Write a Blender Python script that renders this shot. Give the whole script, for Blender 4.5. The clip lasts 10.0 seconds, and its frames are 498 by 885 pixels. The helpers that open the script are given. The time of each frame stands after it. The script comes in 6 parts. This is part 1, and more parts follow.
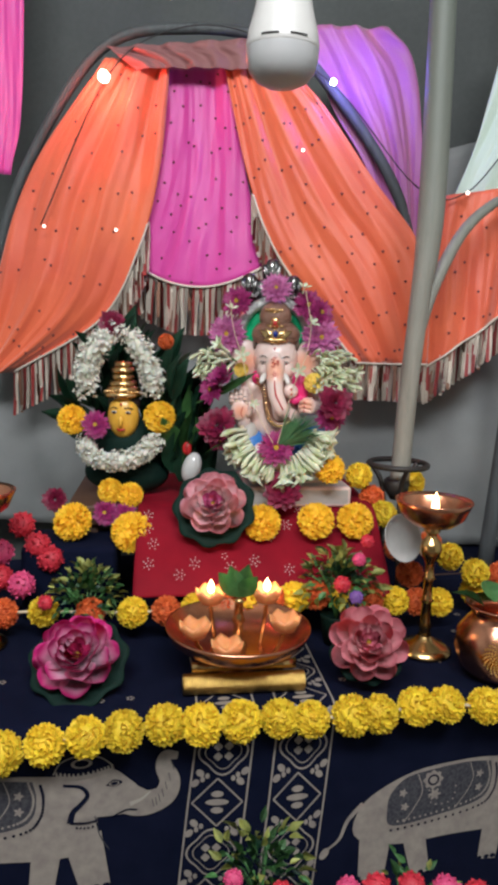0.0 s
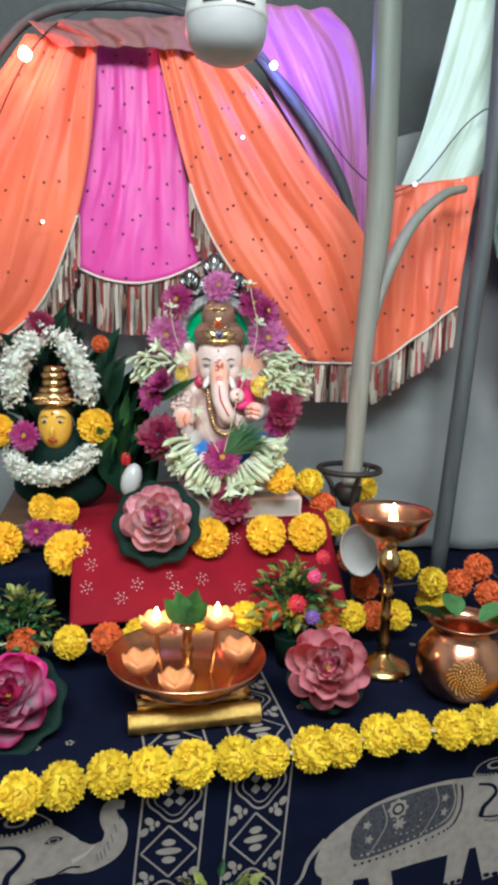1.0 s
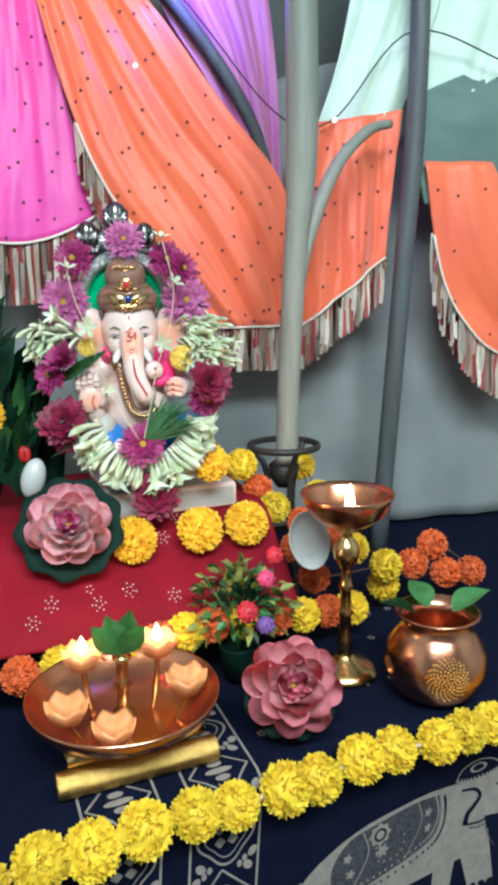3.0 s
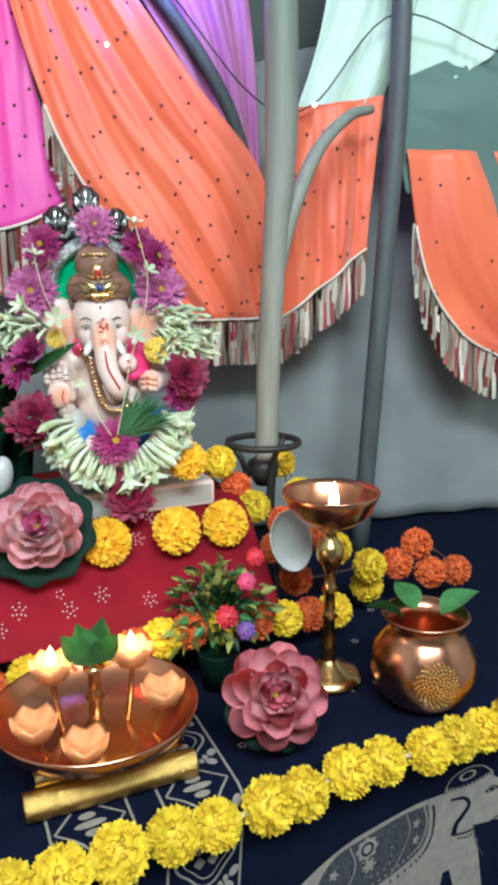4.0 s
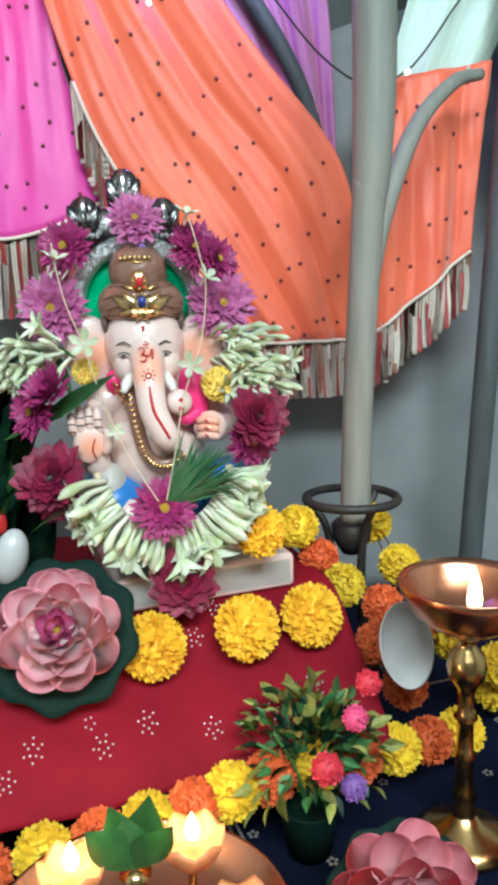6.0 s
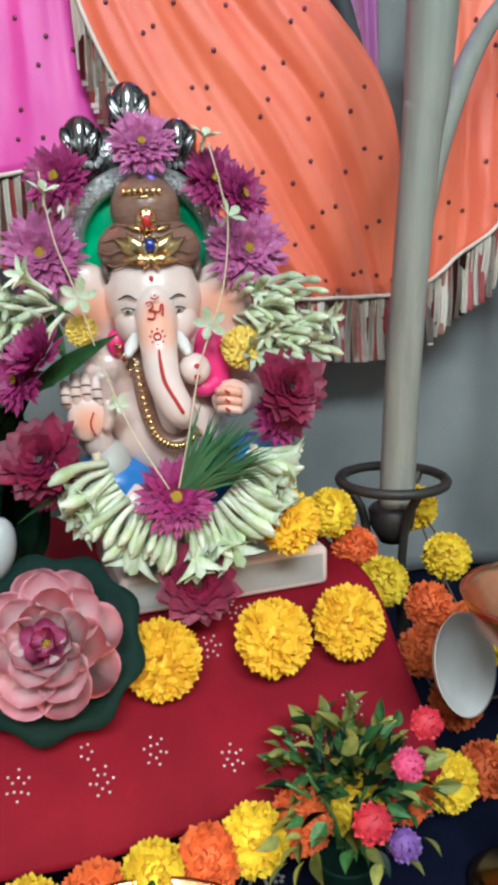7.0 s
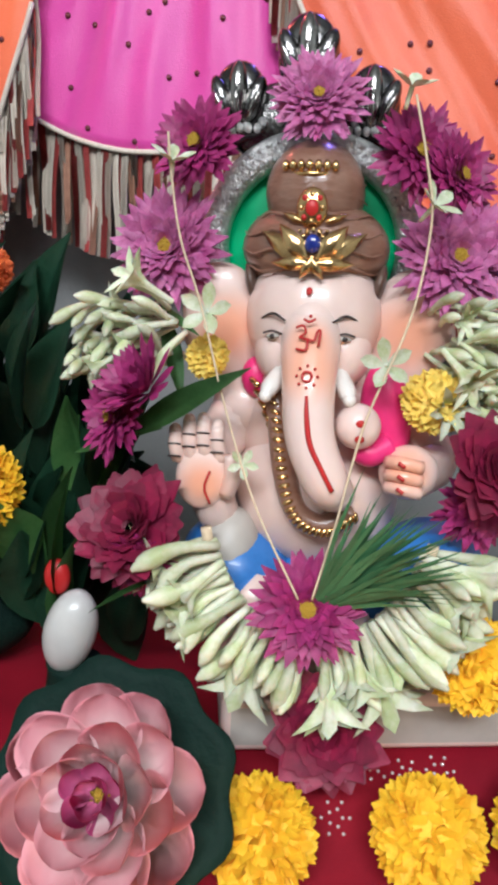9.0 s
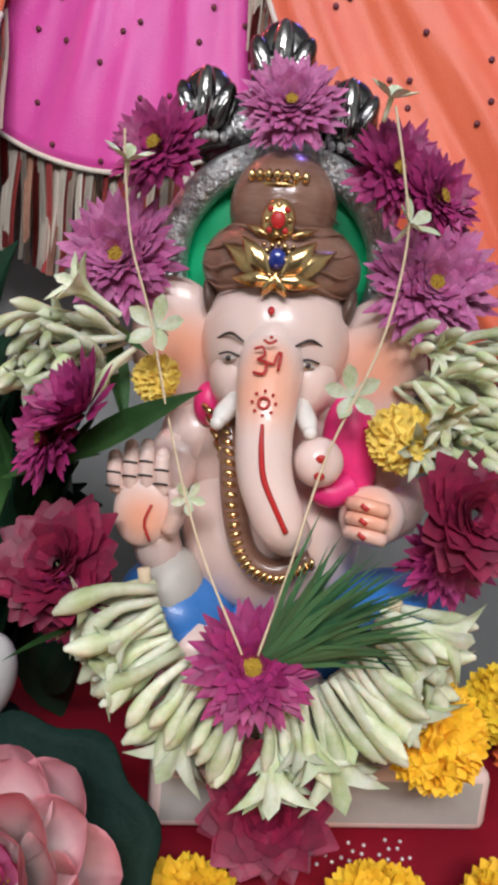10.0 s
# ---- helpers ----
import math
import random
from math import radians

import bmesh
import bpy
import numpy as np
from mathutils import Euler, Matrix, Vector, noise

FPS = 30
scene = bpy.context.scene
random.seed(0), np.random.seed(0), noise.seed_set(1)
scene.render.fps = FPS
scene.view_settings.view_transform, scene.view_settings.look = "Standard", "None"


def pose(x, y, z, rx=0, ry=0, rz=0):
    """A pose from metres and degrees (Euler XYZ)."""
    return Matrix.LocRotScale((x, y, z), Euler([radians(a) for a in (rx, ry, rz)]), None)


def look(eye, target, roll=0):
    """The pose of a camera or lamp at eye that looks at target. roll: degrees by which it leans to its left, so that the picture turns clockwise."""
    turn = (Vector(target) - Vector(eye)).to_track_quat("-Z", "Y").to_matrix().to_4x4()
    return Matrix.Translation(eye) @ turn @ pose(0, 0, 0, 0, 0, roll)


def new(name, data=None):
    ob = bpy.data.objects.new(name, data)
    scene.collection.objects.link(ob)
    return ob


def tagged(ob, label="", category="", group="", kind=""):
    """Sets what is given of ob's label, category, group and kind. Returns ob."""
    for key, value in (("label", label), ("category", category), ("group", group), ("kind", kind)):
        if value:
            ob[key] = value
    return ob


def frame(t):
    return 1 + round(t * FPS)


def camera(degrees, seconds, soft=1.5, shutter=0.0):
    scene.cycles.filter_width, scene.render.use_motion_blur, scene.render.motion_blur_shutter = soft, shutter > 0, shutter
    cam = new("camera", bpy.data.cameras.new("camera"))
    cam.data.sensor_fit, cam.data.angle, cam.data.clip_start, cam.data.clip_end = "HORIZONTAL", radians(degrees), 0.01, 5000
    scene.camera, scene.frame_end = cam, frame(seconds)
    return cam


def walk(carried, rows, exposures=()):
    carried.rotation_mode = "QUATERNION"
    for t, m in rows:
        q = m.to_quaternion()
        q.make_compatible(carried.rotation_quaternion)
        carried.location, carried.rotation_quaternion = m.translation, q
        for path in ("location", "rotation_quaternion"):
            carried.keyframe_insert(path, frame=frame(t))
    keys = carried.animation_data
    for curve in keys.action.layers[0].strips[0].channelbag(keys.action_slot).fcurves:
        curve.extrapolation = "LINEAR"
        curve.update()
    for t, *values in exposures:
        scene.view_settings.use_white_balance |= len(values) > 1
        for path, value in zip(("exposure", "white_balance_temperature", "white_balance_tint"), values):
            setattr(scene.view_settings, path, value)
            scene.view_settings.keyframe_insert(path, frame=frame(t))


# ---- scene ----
cam = camera(36.6, 10.0, soft=4.0)
PATH = [
    (0, (0.088, 0.042, 1.257), (-0.033, 2.013, 0.938), 2.0),
    (0.5, (0.08, 0.082, 1.264), (0.009, 2.057, 0.958), 1.5),
    (1, (0.074, 0.116, 1.269), (0.12, 2.087, 0.931), 1.6),
    (1.5, (0.057, 0.162, 1.273), (0.241, 2.117, 0.897), 2.0),
    (2, (0.052, 0.207, 1.254), (0.29, 2.159, 0.891), 1.0),
    (3.5, (0.04, 0.281, 1.256), (0.406, 2.199, 0.823), -0.8),
    (4, (0.045, 0.301, 1.246), (0.435, 2.217, 0.824), -0.5),
    (4.5, (0.04, 0.345, 1.263), (0.378, 2.275, 0.861), -0.8),
    (5, (0.044, 0.404, 1.251), (0.354, 2.343, 0.872), -1.4),
    (6.5, (0.048, 0.573, 1.23), (0.32, 2.522, 0.875), -1.7),
    (7, (0.053, 0.622, 1.227), (0.29, 2.553, 0.764), -1.4),
    (7.5, (0.061, 0.668, 1.228), (0.221, 2.606, 0.76), -1.3),
    (8, (0.068, 0.708, 1.229), (0.166, 2.656, 0.785), -1.5),
    (8.5, (0.076, 0.748, 1.228), (-0.031, 2.679, 0.72), 0.7),
    (9, (0.074, 0.78, 1.23), (-0.18, 2.71, 0.768), 2.1),
    (9.5, (0.069, 0.809, 1.227), (-0.131, 2.767, 0.848), 4.0),
    (10, (0.077, 0.814, 1.216), (-0.098, 2.785, 0.885), 5.4),
]
LIGHT = [(0.0, 0.08, 5850, 7), (0.5, 0.30, 5650, 3), (1.0, 0.45, 5500, -1), (2.0, 0.75, 5150, -9), (3.5, 0.58, 5200, -8), (5.0, 0.58, 5200, -8), (6.5, 0.42, 5250, -6), (7.5, 0.30, 5400, -3), (8.5, 0.36, 5600, 2), (9.2, 0.27, 5750, 8), (10.0, 0.08, 5900, 11)]
walk(cam, [(t, look(eye, target, roll)) for t, eye, target, roll in PATH], LIGHT)

# ---- world and light ----
world = bpy.data.worlds.new("room_air")
scene.world = world
world.use_nodes = True
world.node_tree.nodes["Background"].inputs[0].default_value = (0.8, 0.9, 1.0, 1)
world.node_tree.nodes["Background"].inputs[1].default_value = 0.1


def area_lamp(name, eye, target, size, power, colour):
    data = bpy.data.lights.new(name, "AREA")
    data.shape, data.size, data.size_y, data.energy, data.color = "RECTANGLE", size[0], size[1], power, colour
    ob = new(name, data)
    ob.matrix_world = look(eye, target)
    return ob


def point_lamp(name, at, power, colour, radius=0.006):
    data = bpy.data.lights.new(name, "POINT")
    data.energy, data.color, data.shadow_soft_size = power, colour, radius
    ob = new(name, data)
    ob.location = at
    return ob


area_lamp("tube_light_glow", (0.12, -0.45, 2.42), (0.05, 1.30, 1.28), (1.4, 0.5), 58, (1.0, 0.96, 0.92))
point_lamp("flame_glow", (0.27, 0.985, 1.06), 0.16, (1.0, 0.55, 0.22))
point_lamp("flame_glow", (-0.003, 0.900, 0.966), 0.12, (1.0, 0.55, 0.22))
point_lamp("flame_glow", (0.063, 0.905, 0.970), 0.12, (1.0, 0.55, 0.22))
point_lamp("red_led_glow", (-0.256, 1.345, 1.646), 0.9, (1.0, 0.12, 0.08))
point_lamp("violet_led_glow", (0.145, 1.340, 1.655), 0.75, (0.22, 0.16, 1.0))


# ---- materials ----
def mat(name, a, b=None, scale=40.0, rough=0.6, metal=0.0, bump=0.0, fine=None, vary=0.0, sheen=0.0, sss=0.0, coat=0.0, island=0.0, emit=0.0, stretch=(1, 1, 1), trans=0.0):
    """Two colours mixed by noise at two scales; bump from the fine noise; vary: spread between objects."""
    m = bpy.data.materials.new(name)
    m.use_nodes = True
    nt = m.node_tree
    p = nt.nodes["Principled BSDF"]
    b = b or tuple(c * 0.75 for c in a)
    co = nt.nodes.new("ShaderNodeTexCoord")
    mp = nt.nodes.new("ShaderNodeMapping")
    mp.inputs["Scale"].default_value = stretch
    nt.links.new(co.outputs["Object"], mp.inputs[0])
    n1 = nt.nodes.new("ShaderNodeTexNoise")
    n1.inputs["Scale"].default_value, n1.inputs["Detail"].default_value = scale, 5
    n2 = nt.nodes.new("ShaderNodeTexNoise")
    n2.inputs["Scale"].default_value, n2.inputs["Detail"].default_value = fine or scale * 9, 3
    for n in (n1, n2):
        nt.links.new(mp.outputs[0], n.inputs[0])
    add = nt.nodes.new("ShaderNodeMath")
    add.operation = "MULTIPLY_ADD"
    nt.links.new(n2.outputs[0], add.inputs[0])
    add.inputs[1].default_value = 0.35
    nt.links.new(n1.outputs[0], add.inputs[2])
    ramp = nt.nodes.new("ShaderNodeMapRange")
    ramp.inputs[1].default_value, ramp.inputs[2].default_value = 0.45, 0.9
    nt.links.new(add.outputs[0], ramp.inputs[0])
    mix = nt.nodes.new("ShaderNodeMix")
    mix.data_type = "RGBA"
    mix.inputs[6].default_value, mix.inputs[7].default_value = (*a, 1), (*b, 1)
    nt.links.new(ramp.outputs[0], mix.inputs[0])
    out = mix.outputs[2]
    if vary or island:
        info = nt.nodes.new("ShaderNodeObjectInfo") if vary else nt.nodes.new("ShaderNodeNewGeometry")
        hs = nt.nodes.new("ShaderNodeHueSaturation")
        mr = nt.nodes.new("ShaderNodeMapRange")
        k = vary or island
        mr.inputs[3].default_value, mr.inputs[4].default_value = 1 - k, 1 + k
        nt.links.new(info.outputs["Random" if vary else "Random Per Island"], mr.inputs[0])
        nt.links.new(mr.outputs[0], hs.inputs["Value"])
        nt.links.new(out, hs.inputs["Color"])
        out = hs.outputs[0]
    nt.links.new(out, p.inputs["Base Color"])
    p.inputs["Roughness"].default_value, p.inputs["Metallic"].default_value = rough, metal
    p.inputs["Sheen Weight"].default_value = sheen
    p.inputs["Coat Weight"].default_value = coat
    p.inputs["Transmission Weight"].default_value = trans
    if sss:
        p.inputs["Subsurface Weight"].default_value, p.inputs["Subsurface Scale"].default_value = sss, 0.004
    if bump:
        bp = nt.nodes.new("ShaderNodeBump")
        bp.inputs["Strength"].default_value, bp.inputs["Distance"].default_value = bump, 0.002
        nt.links.new(n2.outputs[0], bp.inputs["Height"])
        nt.links.new(bp.outputs[0], p.inputs["Normal"])
    if emit:
        nt.links.new(out, p.inputs["Emission Color"])
        p.inputs["Emission Strength"].default_value = emit
    return m


def glow(name, colour, strength):
    m = bpy.data.materials.new(name)
    m.use_nodes = True
    p = m.node_tree.nodes["Principled BSDF"]
    p.inputs["Base Color"].default_value = p.inputs["Emission Color"].default_value = (*colour, 1)
    p.inputs["Emission Strength"].default_value = strength
    return m


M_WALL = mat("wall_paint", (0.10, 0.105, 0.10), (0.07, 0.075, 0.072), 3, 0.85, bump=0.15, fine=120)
M_ROOM = mat("room_paint", (0.62, 0.66, 0.63), (0.56, 0.60, 0.58), 2, 0.85, bump=0.1, fine=90)
M_FLOOR = mat("floor_stone", (0.30, 0.28, 0.25), (0.22, 0.2, 0.18), 8, 0.4, bump=0.05)
M_NAVY = mat("navy_cotton", (0.003, 0.005, 0.018), (0.006, 0.008, 0.025), 30, 0.95, bump=0.5, fine=1400)
M_PRINT = mat("cream_print", (0.34, 0.29, 0.24), (0.24, 0.20, 0.18), 90, 0.85, bump=0.4, fine=1400)
M_TUSK = mat("pale_print", (0.46, 0.41, 0.34), (0.38, 0.33, 0.28), 90, 0.85, bump=0.4, fine=1400)
M_PRINT_D = mat("grey_print", (0.03, 0.03, 0.042), (0.09, 0.085, 0.09), 260, 0.85, bump=0.4, fine=1400)
M_ORANGE = mat("orange_satin", (0.85, 0.17, 0.06), (0.70, 0.11, 0.05), 7, 0.45, bump=0.2, fine=900, sheen=0.5)
M_PINK = mat("magenta_satin", (0.72, 0.06, 0.36), (0.60, 0.035, 0.30), 7, 0.42, bump=0.2, fine=900, sheen=0.5)
M_DUSKY = mat("dusky_rose_cloth", (0.30, 0.13, 0.12), (0.22, 0.09, 0.09), 8, 0.7, bump=0.2, fine=700)
M_PURPLE = mat("pink_satin", (0.48, 0.15, 0.32), (0.40, 0.11, 0.28), 7, 0.45, bump=0.2, fine=900, sheen=0.4)
M_PALE = mat("pale_green_net", (0.62, 0.72, 0.60), (0.52, 0.62, 0.52), 9, 0.6, bump=0.2, fine=900)
M_TEAL = mat("dark_green_net", (0.13, 0.19, 0.16), (0.09, 0.14, 0.12), 9, 0.65, bump=0.2, fine=900)
M_GREY = mat("grey_curtain", (0.30, 0.30, 0.29), (0.22, 0.225, 0.22), 9, 0.75, bump=0.25, fine=700)
M_SEQ = mat("dark_sequin", (0.16, 0.03, 0.04), None, 60, 0.35)
M_POLE = mat("pale_pole", (0.34, 0.32, 0.27), (0.25, 0.24, 0.20), 18, 0.55, bump=0.15, stretch=(6, 6, 0.6))
M_DARKPOLE = mat("dark_pole", (0.09, 0.10, 0.10), (0.06, 0.06, 0.06), 18, 0.6, stretch=(6, 6, 0.6))
M_IRON = mat("black_iron", (0.03, 0.03, 0.03), (0.06, 0.05, 0.04), 60, 0.5, 0.4, bump=0.2)
M_YELLOW = mat("yellow_petals", (0.80, 0.58, 0.02), (0.66, 0.42, 0.01), 90, 0.7, vary=0.12, sss=0.1, bump=0.2)
M_MARI = mat("marigold_petals", (0.92, 0.60, 0.02), (0.86, 0.45, 0.01), 90, 0.65, vary=0.08, sss=0.1, bump=0.2)
M_PALEY = mat("pale_yellow_petals", (0.90, 0.70, 0.16), (0.84, 0.56, 0.07), 90, 0.65, sss=0.1, bump=0.2)
M_ORBALL = mat("orange_petals", (0.75, 0.16, 0.03), (0.55, 0.09, 0.02), 90, 0.7, vary=0.15, bump=0.2)
M_PURPFL = mat("purple_petals", (0.40, 0.03, 0.17), (0.22, 0.010, 0.09), 5, 0.55, island=0.22, sss=0.1)
M_LILACFL = mat("lilac_petals", (0.60, 0.19, 0.40), (0.36, 0.045, 0.19), 4, 0.55, island=0.2, sss=0.1)
M_MAROON = mat("maroon_petals", (0.24, 0.008, 0.045), (0.12, 0.004, 0.026), 4, 0.55, island=0.25)
M_CENTRE = mat("flower_centre", (0.65, 0.40, 0.03), (0.45, 0.3, 0.03), 400, 0.8, bump=0.6)
M_BUD = mat("tuberose_white", (0.78, 0.76, 0.66), (0.46, 0.52, 0.26), 2.2, 0.55, vary=0.22, sss=0.15, fine=14)
M_JASMINE = mat("jasmine_white", (0.80, 0.78, 0.70), (0.66, 0.64, 0.52), 80, 0.6, island=0.12, sss=0.15)
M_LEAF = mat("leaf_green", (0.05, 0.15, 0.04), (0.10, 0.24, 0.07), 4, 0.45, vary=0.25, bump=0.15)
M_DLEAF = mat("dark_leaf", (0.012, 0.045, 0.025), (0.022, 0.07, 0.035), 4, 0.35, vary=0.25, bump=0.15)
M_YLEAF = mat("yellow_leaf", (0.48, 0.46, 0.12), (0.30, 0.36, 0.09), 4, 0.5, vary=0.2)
M_GRASS = mat("durva_green", (0.03, 0.10, 0.035), (0.05, 0.15, 0.06), 80, 0.5, island=0.3)
M_PAD = mat("lotus_pad", (0.004, 0.016, 0.012), (0.008, 0.026, 0.018), 40, 0.7, bump=0.3)
M_THREAD = mat("cream_thread", (0.75, 0.62, 0.42), (0.6, 0.45, 0.3), 300, 0.8)
M_REDCLOTH = mat("red_velvet", (0.26, 0.006, 0.018), (0.17, 0.004, 0.013), 16, 0.7, bump=0.15, fine=1500)
M_SILVERDOT = mat("silver_sequin", (0.90, 0.84, 0.82), (0.8, 0.72, 0.72), 60, 0.12, 0.3)
M_WOOD = mat("dark_wood", (0.12, 0.06, 0.035), (0.07, 0.035, 0.02), 14, 0.45, bump=0.2, stretch=(1, 8, 8))
M_BRASS = mat("aged_brass", (0.75, 0.50, 0.20), (0.55, 0.34, 0.13), 40, 0.22, 1.0, bump=0.05)
M_COPPER = mat("copper", (0.72, 0.34, 0.20), (0.55, 0.24, 0.14), 30, 0.24, 1.0, bump=0.06)
M_GOLDFOIL = mat("gold_foil", (0.90, 0.62, 0.18), (0.75, 0.46, 0.12), 200, 0.28, 1.0, bump=0.6, fine=900)
M_WAX = mat("orange_wax", (0.80, 0.36, 0.14), (0.65, 0.24, 0.08), 60, 0.45, sss=0.3, vary=0.1)
M_WHITE = mat("white_ceramic", (0.60, 0.58, 0.55), (0.52, 0.50, 0.47), 20, 0.3, coat=0.3)
M_PLASTIC = mat("white_plastic", (0.60, 0.57, 0.53), (0.55, 0.52, 0.49), 10, 0.4)
M_DOME = mat("frosted_dome", (0.45, 0.43, 0.42), (0.41, 0.40, 0.39), 10, 0.35)
M_BLACK = mat("black_paint", (0.015, 0.012, 0.012), None, 60, 0.5)
M_FLAME = glow("flame", (1.0, 0.62, 0.25), 14.0)
M_LEDRED = glow("red_led", (1.0, 0.25, 0.18), 40.0)
M_LEDWHITE = glow("white_led", (0.8, 0.75, 1.0), 40.0)
M_LEDDIM = glow("warm_led", (1.0, 0.8, 0.65), 3.0)
for m, k in ((M_NAVY, 0.1), (M_REDCLOTH, 0.12), (M_PAD, 0.15), (M_PRINT_D, 0.15)):
    m.node_tree.nodes["Principled BSDF"].inputs["Specular IOR Level"].default_value = k
# the statue's paints
S_SKIN = mat("statue_skin", (0.82, 0.64, 0.58), (0.78, 0.57, 0.50), 16, 0.32, coat=0.35, sss=0.05)


def airbrush(m, colour, spots):
    """Soft round patches of a second colour, given as a centre in the object's own space and a radius."""
    nt = m.node_tree
    p = nt.nodes["Principled BSDF"]
    out = p.inputs["Base Color"].links[0].from_socket
    co = nt.nodes.new("ShaderNodeTexCoord")
    for centre, radius in spots:
        far = nt.nodes.new("ShaderNodeVectorMath")
        far.operation = "DISTANCE"
        nt.links.new(co.outputs["Object"], far.inputs[0])
        far.inputs[1].default_value = centre
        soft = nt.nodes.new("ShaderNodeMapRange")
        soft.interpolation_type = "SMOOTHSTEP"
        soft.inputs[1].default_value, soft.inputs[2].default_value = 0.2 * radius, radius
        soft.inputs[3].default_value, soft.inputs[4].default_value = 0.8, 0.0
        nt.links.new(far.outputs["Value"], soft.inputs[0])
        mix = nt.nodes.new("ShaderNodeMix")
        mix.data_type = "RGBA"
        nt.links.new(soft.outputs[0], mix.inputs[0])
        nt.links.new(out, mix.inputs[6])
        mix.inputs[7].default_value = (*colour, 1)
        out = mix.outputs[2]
    nt.links.new(out, p.inputs["Base Color"])


airbrush(S_SKIN, (0.86, 0.36, 0.20), (((-0.0415, -0.079, 0.198), 0.021), ((-0.0415, -0.073, 0.210), 0.014), ((-0.089, -0.070, 0.140), 0.017), ((0.004, -0.075, 0.155), 0.018), ((-0.085, -0.041, 0.212), 0.022), ((0.003, -0.041, 0.212), 0.024)))
# the pole, its stalk and branch turn a darker grey-green towards the top
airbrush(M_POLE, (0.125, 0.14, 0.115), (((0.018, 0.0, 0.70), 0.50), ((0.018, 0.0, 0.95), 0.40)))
S_BROWN = mat("statue_brown", (0.20, 0.095, 0.060), (0.30, 0.165, 0.115), 45, 0.30, coat=0.5, bump=0.25, fine=160, stretch=(1, 1, 3))
S_GOLD = mat("statue_gold", (0.86, 0.60, 0.28), (0.60, 0.38, 0.16), 90, 0.2, 1.0, bump=0.1)
S_SILVER = mat("statue_silver", (0.86, 0.86, 0.84), (0.48, 0.48, 0.49), 240, 0.28, 0.85, bump=0.9, fine=700)
S_DSILVER = mat("statue_dark_silver", (0.26, 0.25, 0.24), (0.07, 0.066, 0.07), 110, 0.22, 1.0, bump=0.3, fine=300)
S_GREEN = mat("statue_green", (0.012, 0.48, 0.18), (0.012, 0.40, 0.15), 40, 0.4)
S_BLUE = mat("statue_blue", (0.05, 0.20, 0.55), (0.03, 0.14, 0.42), 40, 0.4, coat=0.2)
S_CREAM = mat("statue_white", (0.50, 0.46, 0.41), (0.42, 0.385, 0.345), 18, 0.5, bump=0.08)
S_PINK = mat("statue_hot_pink", (0.85, 0.04, 0.22), (0.75, 0.03, 0.18), 40, 0.4)
S_RED = mat("statue_red", (0.55, 0.02, 0.02), None, 60, 0.4)
S_DARK = mat("statue_dark_line", (0.03, 0.02, 0.018), None, 60, 0.4)
# lighter copy of the crown's dark silver, for its painted highlight streaks
S_GLINT = mat("statue_silver_glint", (0.42, 0.40, 0.38), (0.22, 0.21, 0.20), 60, 0.18, 1.0, bump=0.1)
S_HAIR = mat("statue_dark_hair", (0.07, 0.045, 0.035), (0.13, 0.075, 0.055), 60, 0.4, bump=0.2)
S_GEM = mat("statue_gem", (0.02, 0.04, 0.30), (0.01, 0.02, 0.16), 60, 0.15, coat=1.0)
S_TUSK = mat("statue_ivory", (0.82, 0.79, 0.74), (0.76, 0.72, 0.66), 60, 0.35, coat=0.3)
S_YFACE = mat("statue_yellow_face", (0.78, 0.44, 0.05), (0.72, 0.38, 0.04), 30, 0.35, coat=0.3)


# ---- mesh helpers ----
def smooth_spline(pts, n):
    """n points along a soft curve through pts."""
    pts = [Vector(p) for p in pts]
    if len(pts) == 2:
        return [pts[0].lerp(pts[1], i / (n - 1)) for i in range(n)]
    ext = [2 * pts[0] - pts[1], *pts, 2 * pts[-1] - pts[-2]]
    out = []
    for i in range(n):
        f = i / (n - 1) * (len(pts) - 1)
        k = min(int(f), len(pts) - 2)
        u = f - k
        a, b, c, d = ext[k:k + 4]
        out.append(0.5 * (2 * b + (c - a) * u + (2 * a - 5 * b + 4 * c - d) * u * u + (3 * b - a - 3 * c + d) * u ** 3))
    return out


def ellipsoid(bm, c, r, rot=(0, 0, 0), mi=0, seg=20, rings=12):
    m = pose(*c, *rot) @ Matrix.Diagonal((*r, 1))
    top, low = bm.verts.new(m @ Vector((0, 0, 1))), bm.verts.new(m @ Vector((0, 0, -1)))
    rows = []
    for j in range(1, rings):
        e = math.pi * (0.5 - j / rings)
        rows.append([bm.verts.new(m @ Vector((math.cos(e) * math.cos(2 * math.pi * k / seg), math.cos(e) * math.sin(2 * math.pi * k / seg), math.sin(e)))) for k in range(seg)])
    for k in range(seg):
        q = (k + 1) % seg
        bm.faces.new((top, rows[0][k], rows[0][q])).material_index = mi
        bm.faces.new((low, rows[-1][q], rows[-1][k])).material_index = mi
        for a, b in zip(rows, rows[1:]):
            bm.faces.new((a[k], b[k], b[q], a[q])).material_index = mi


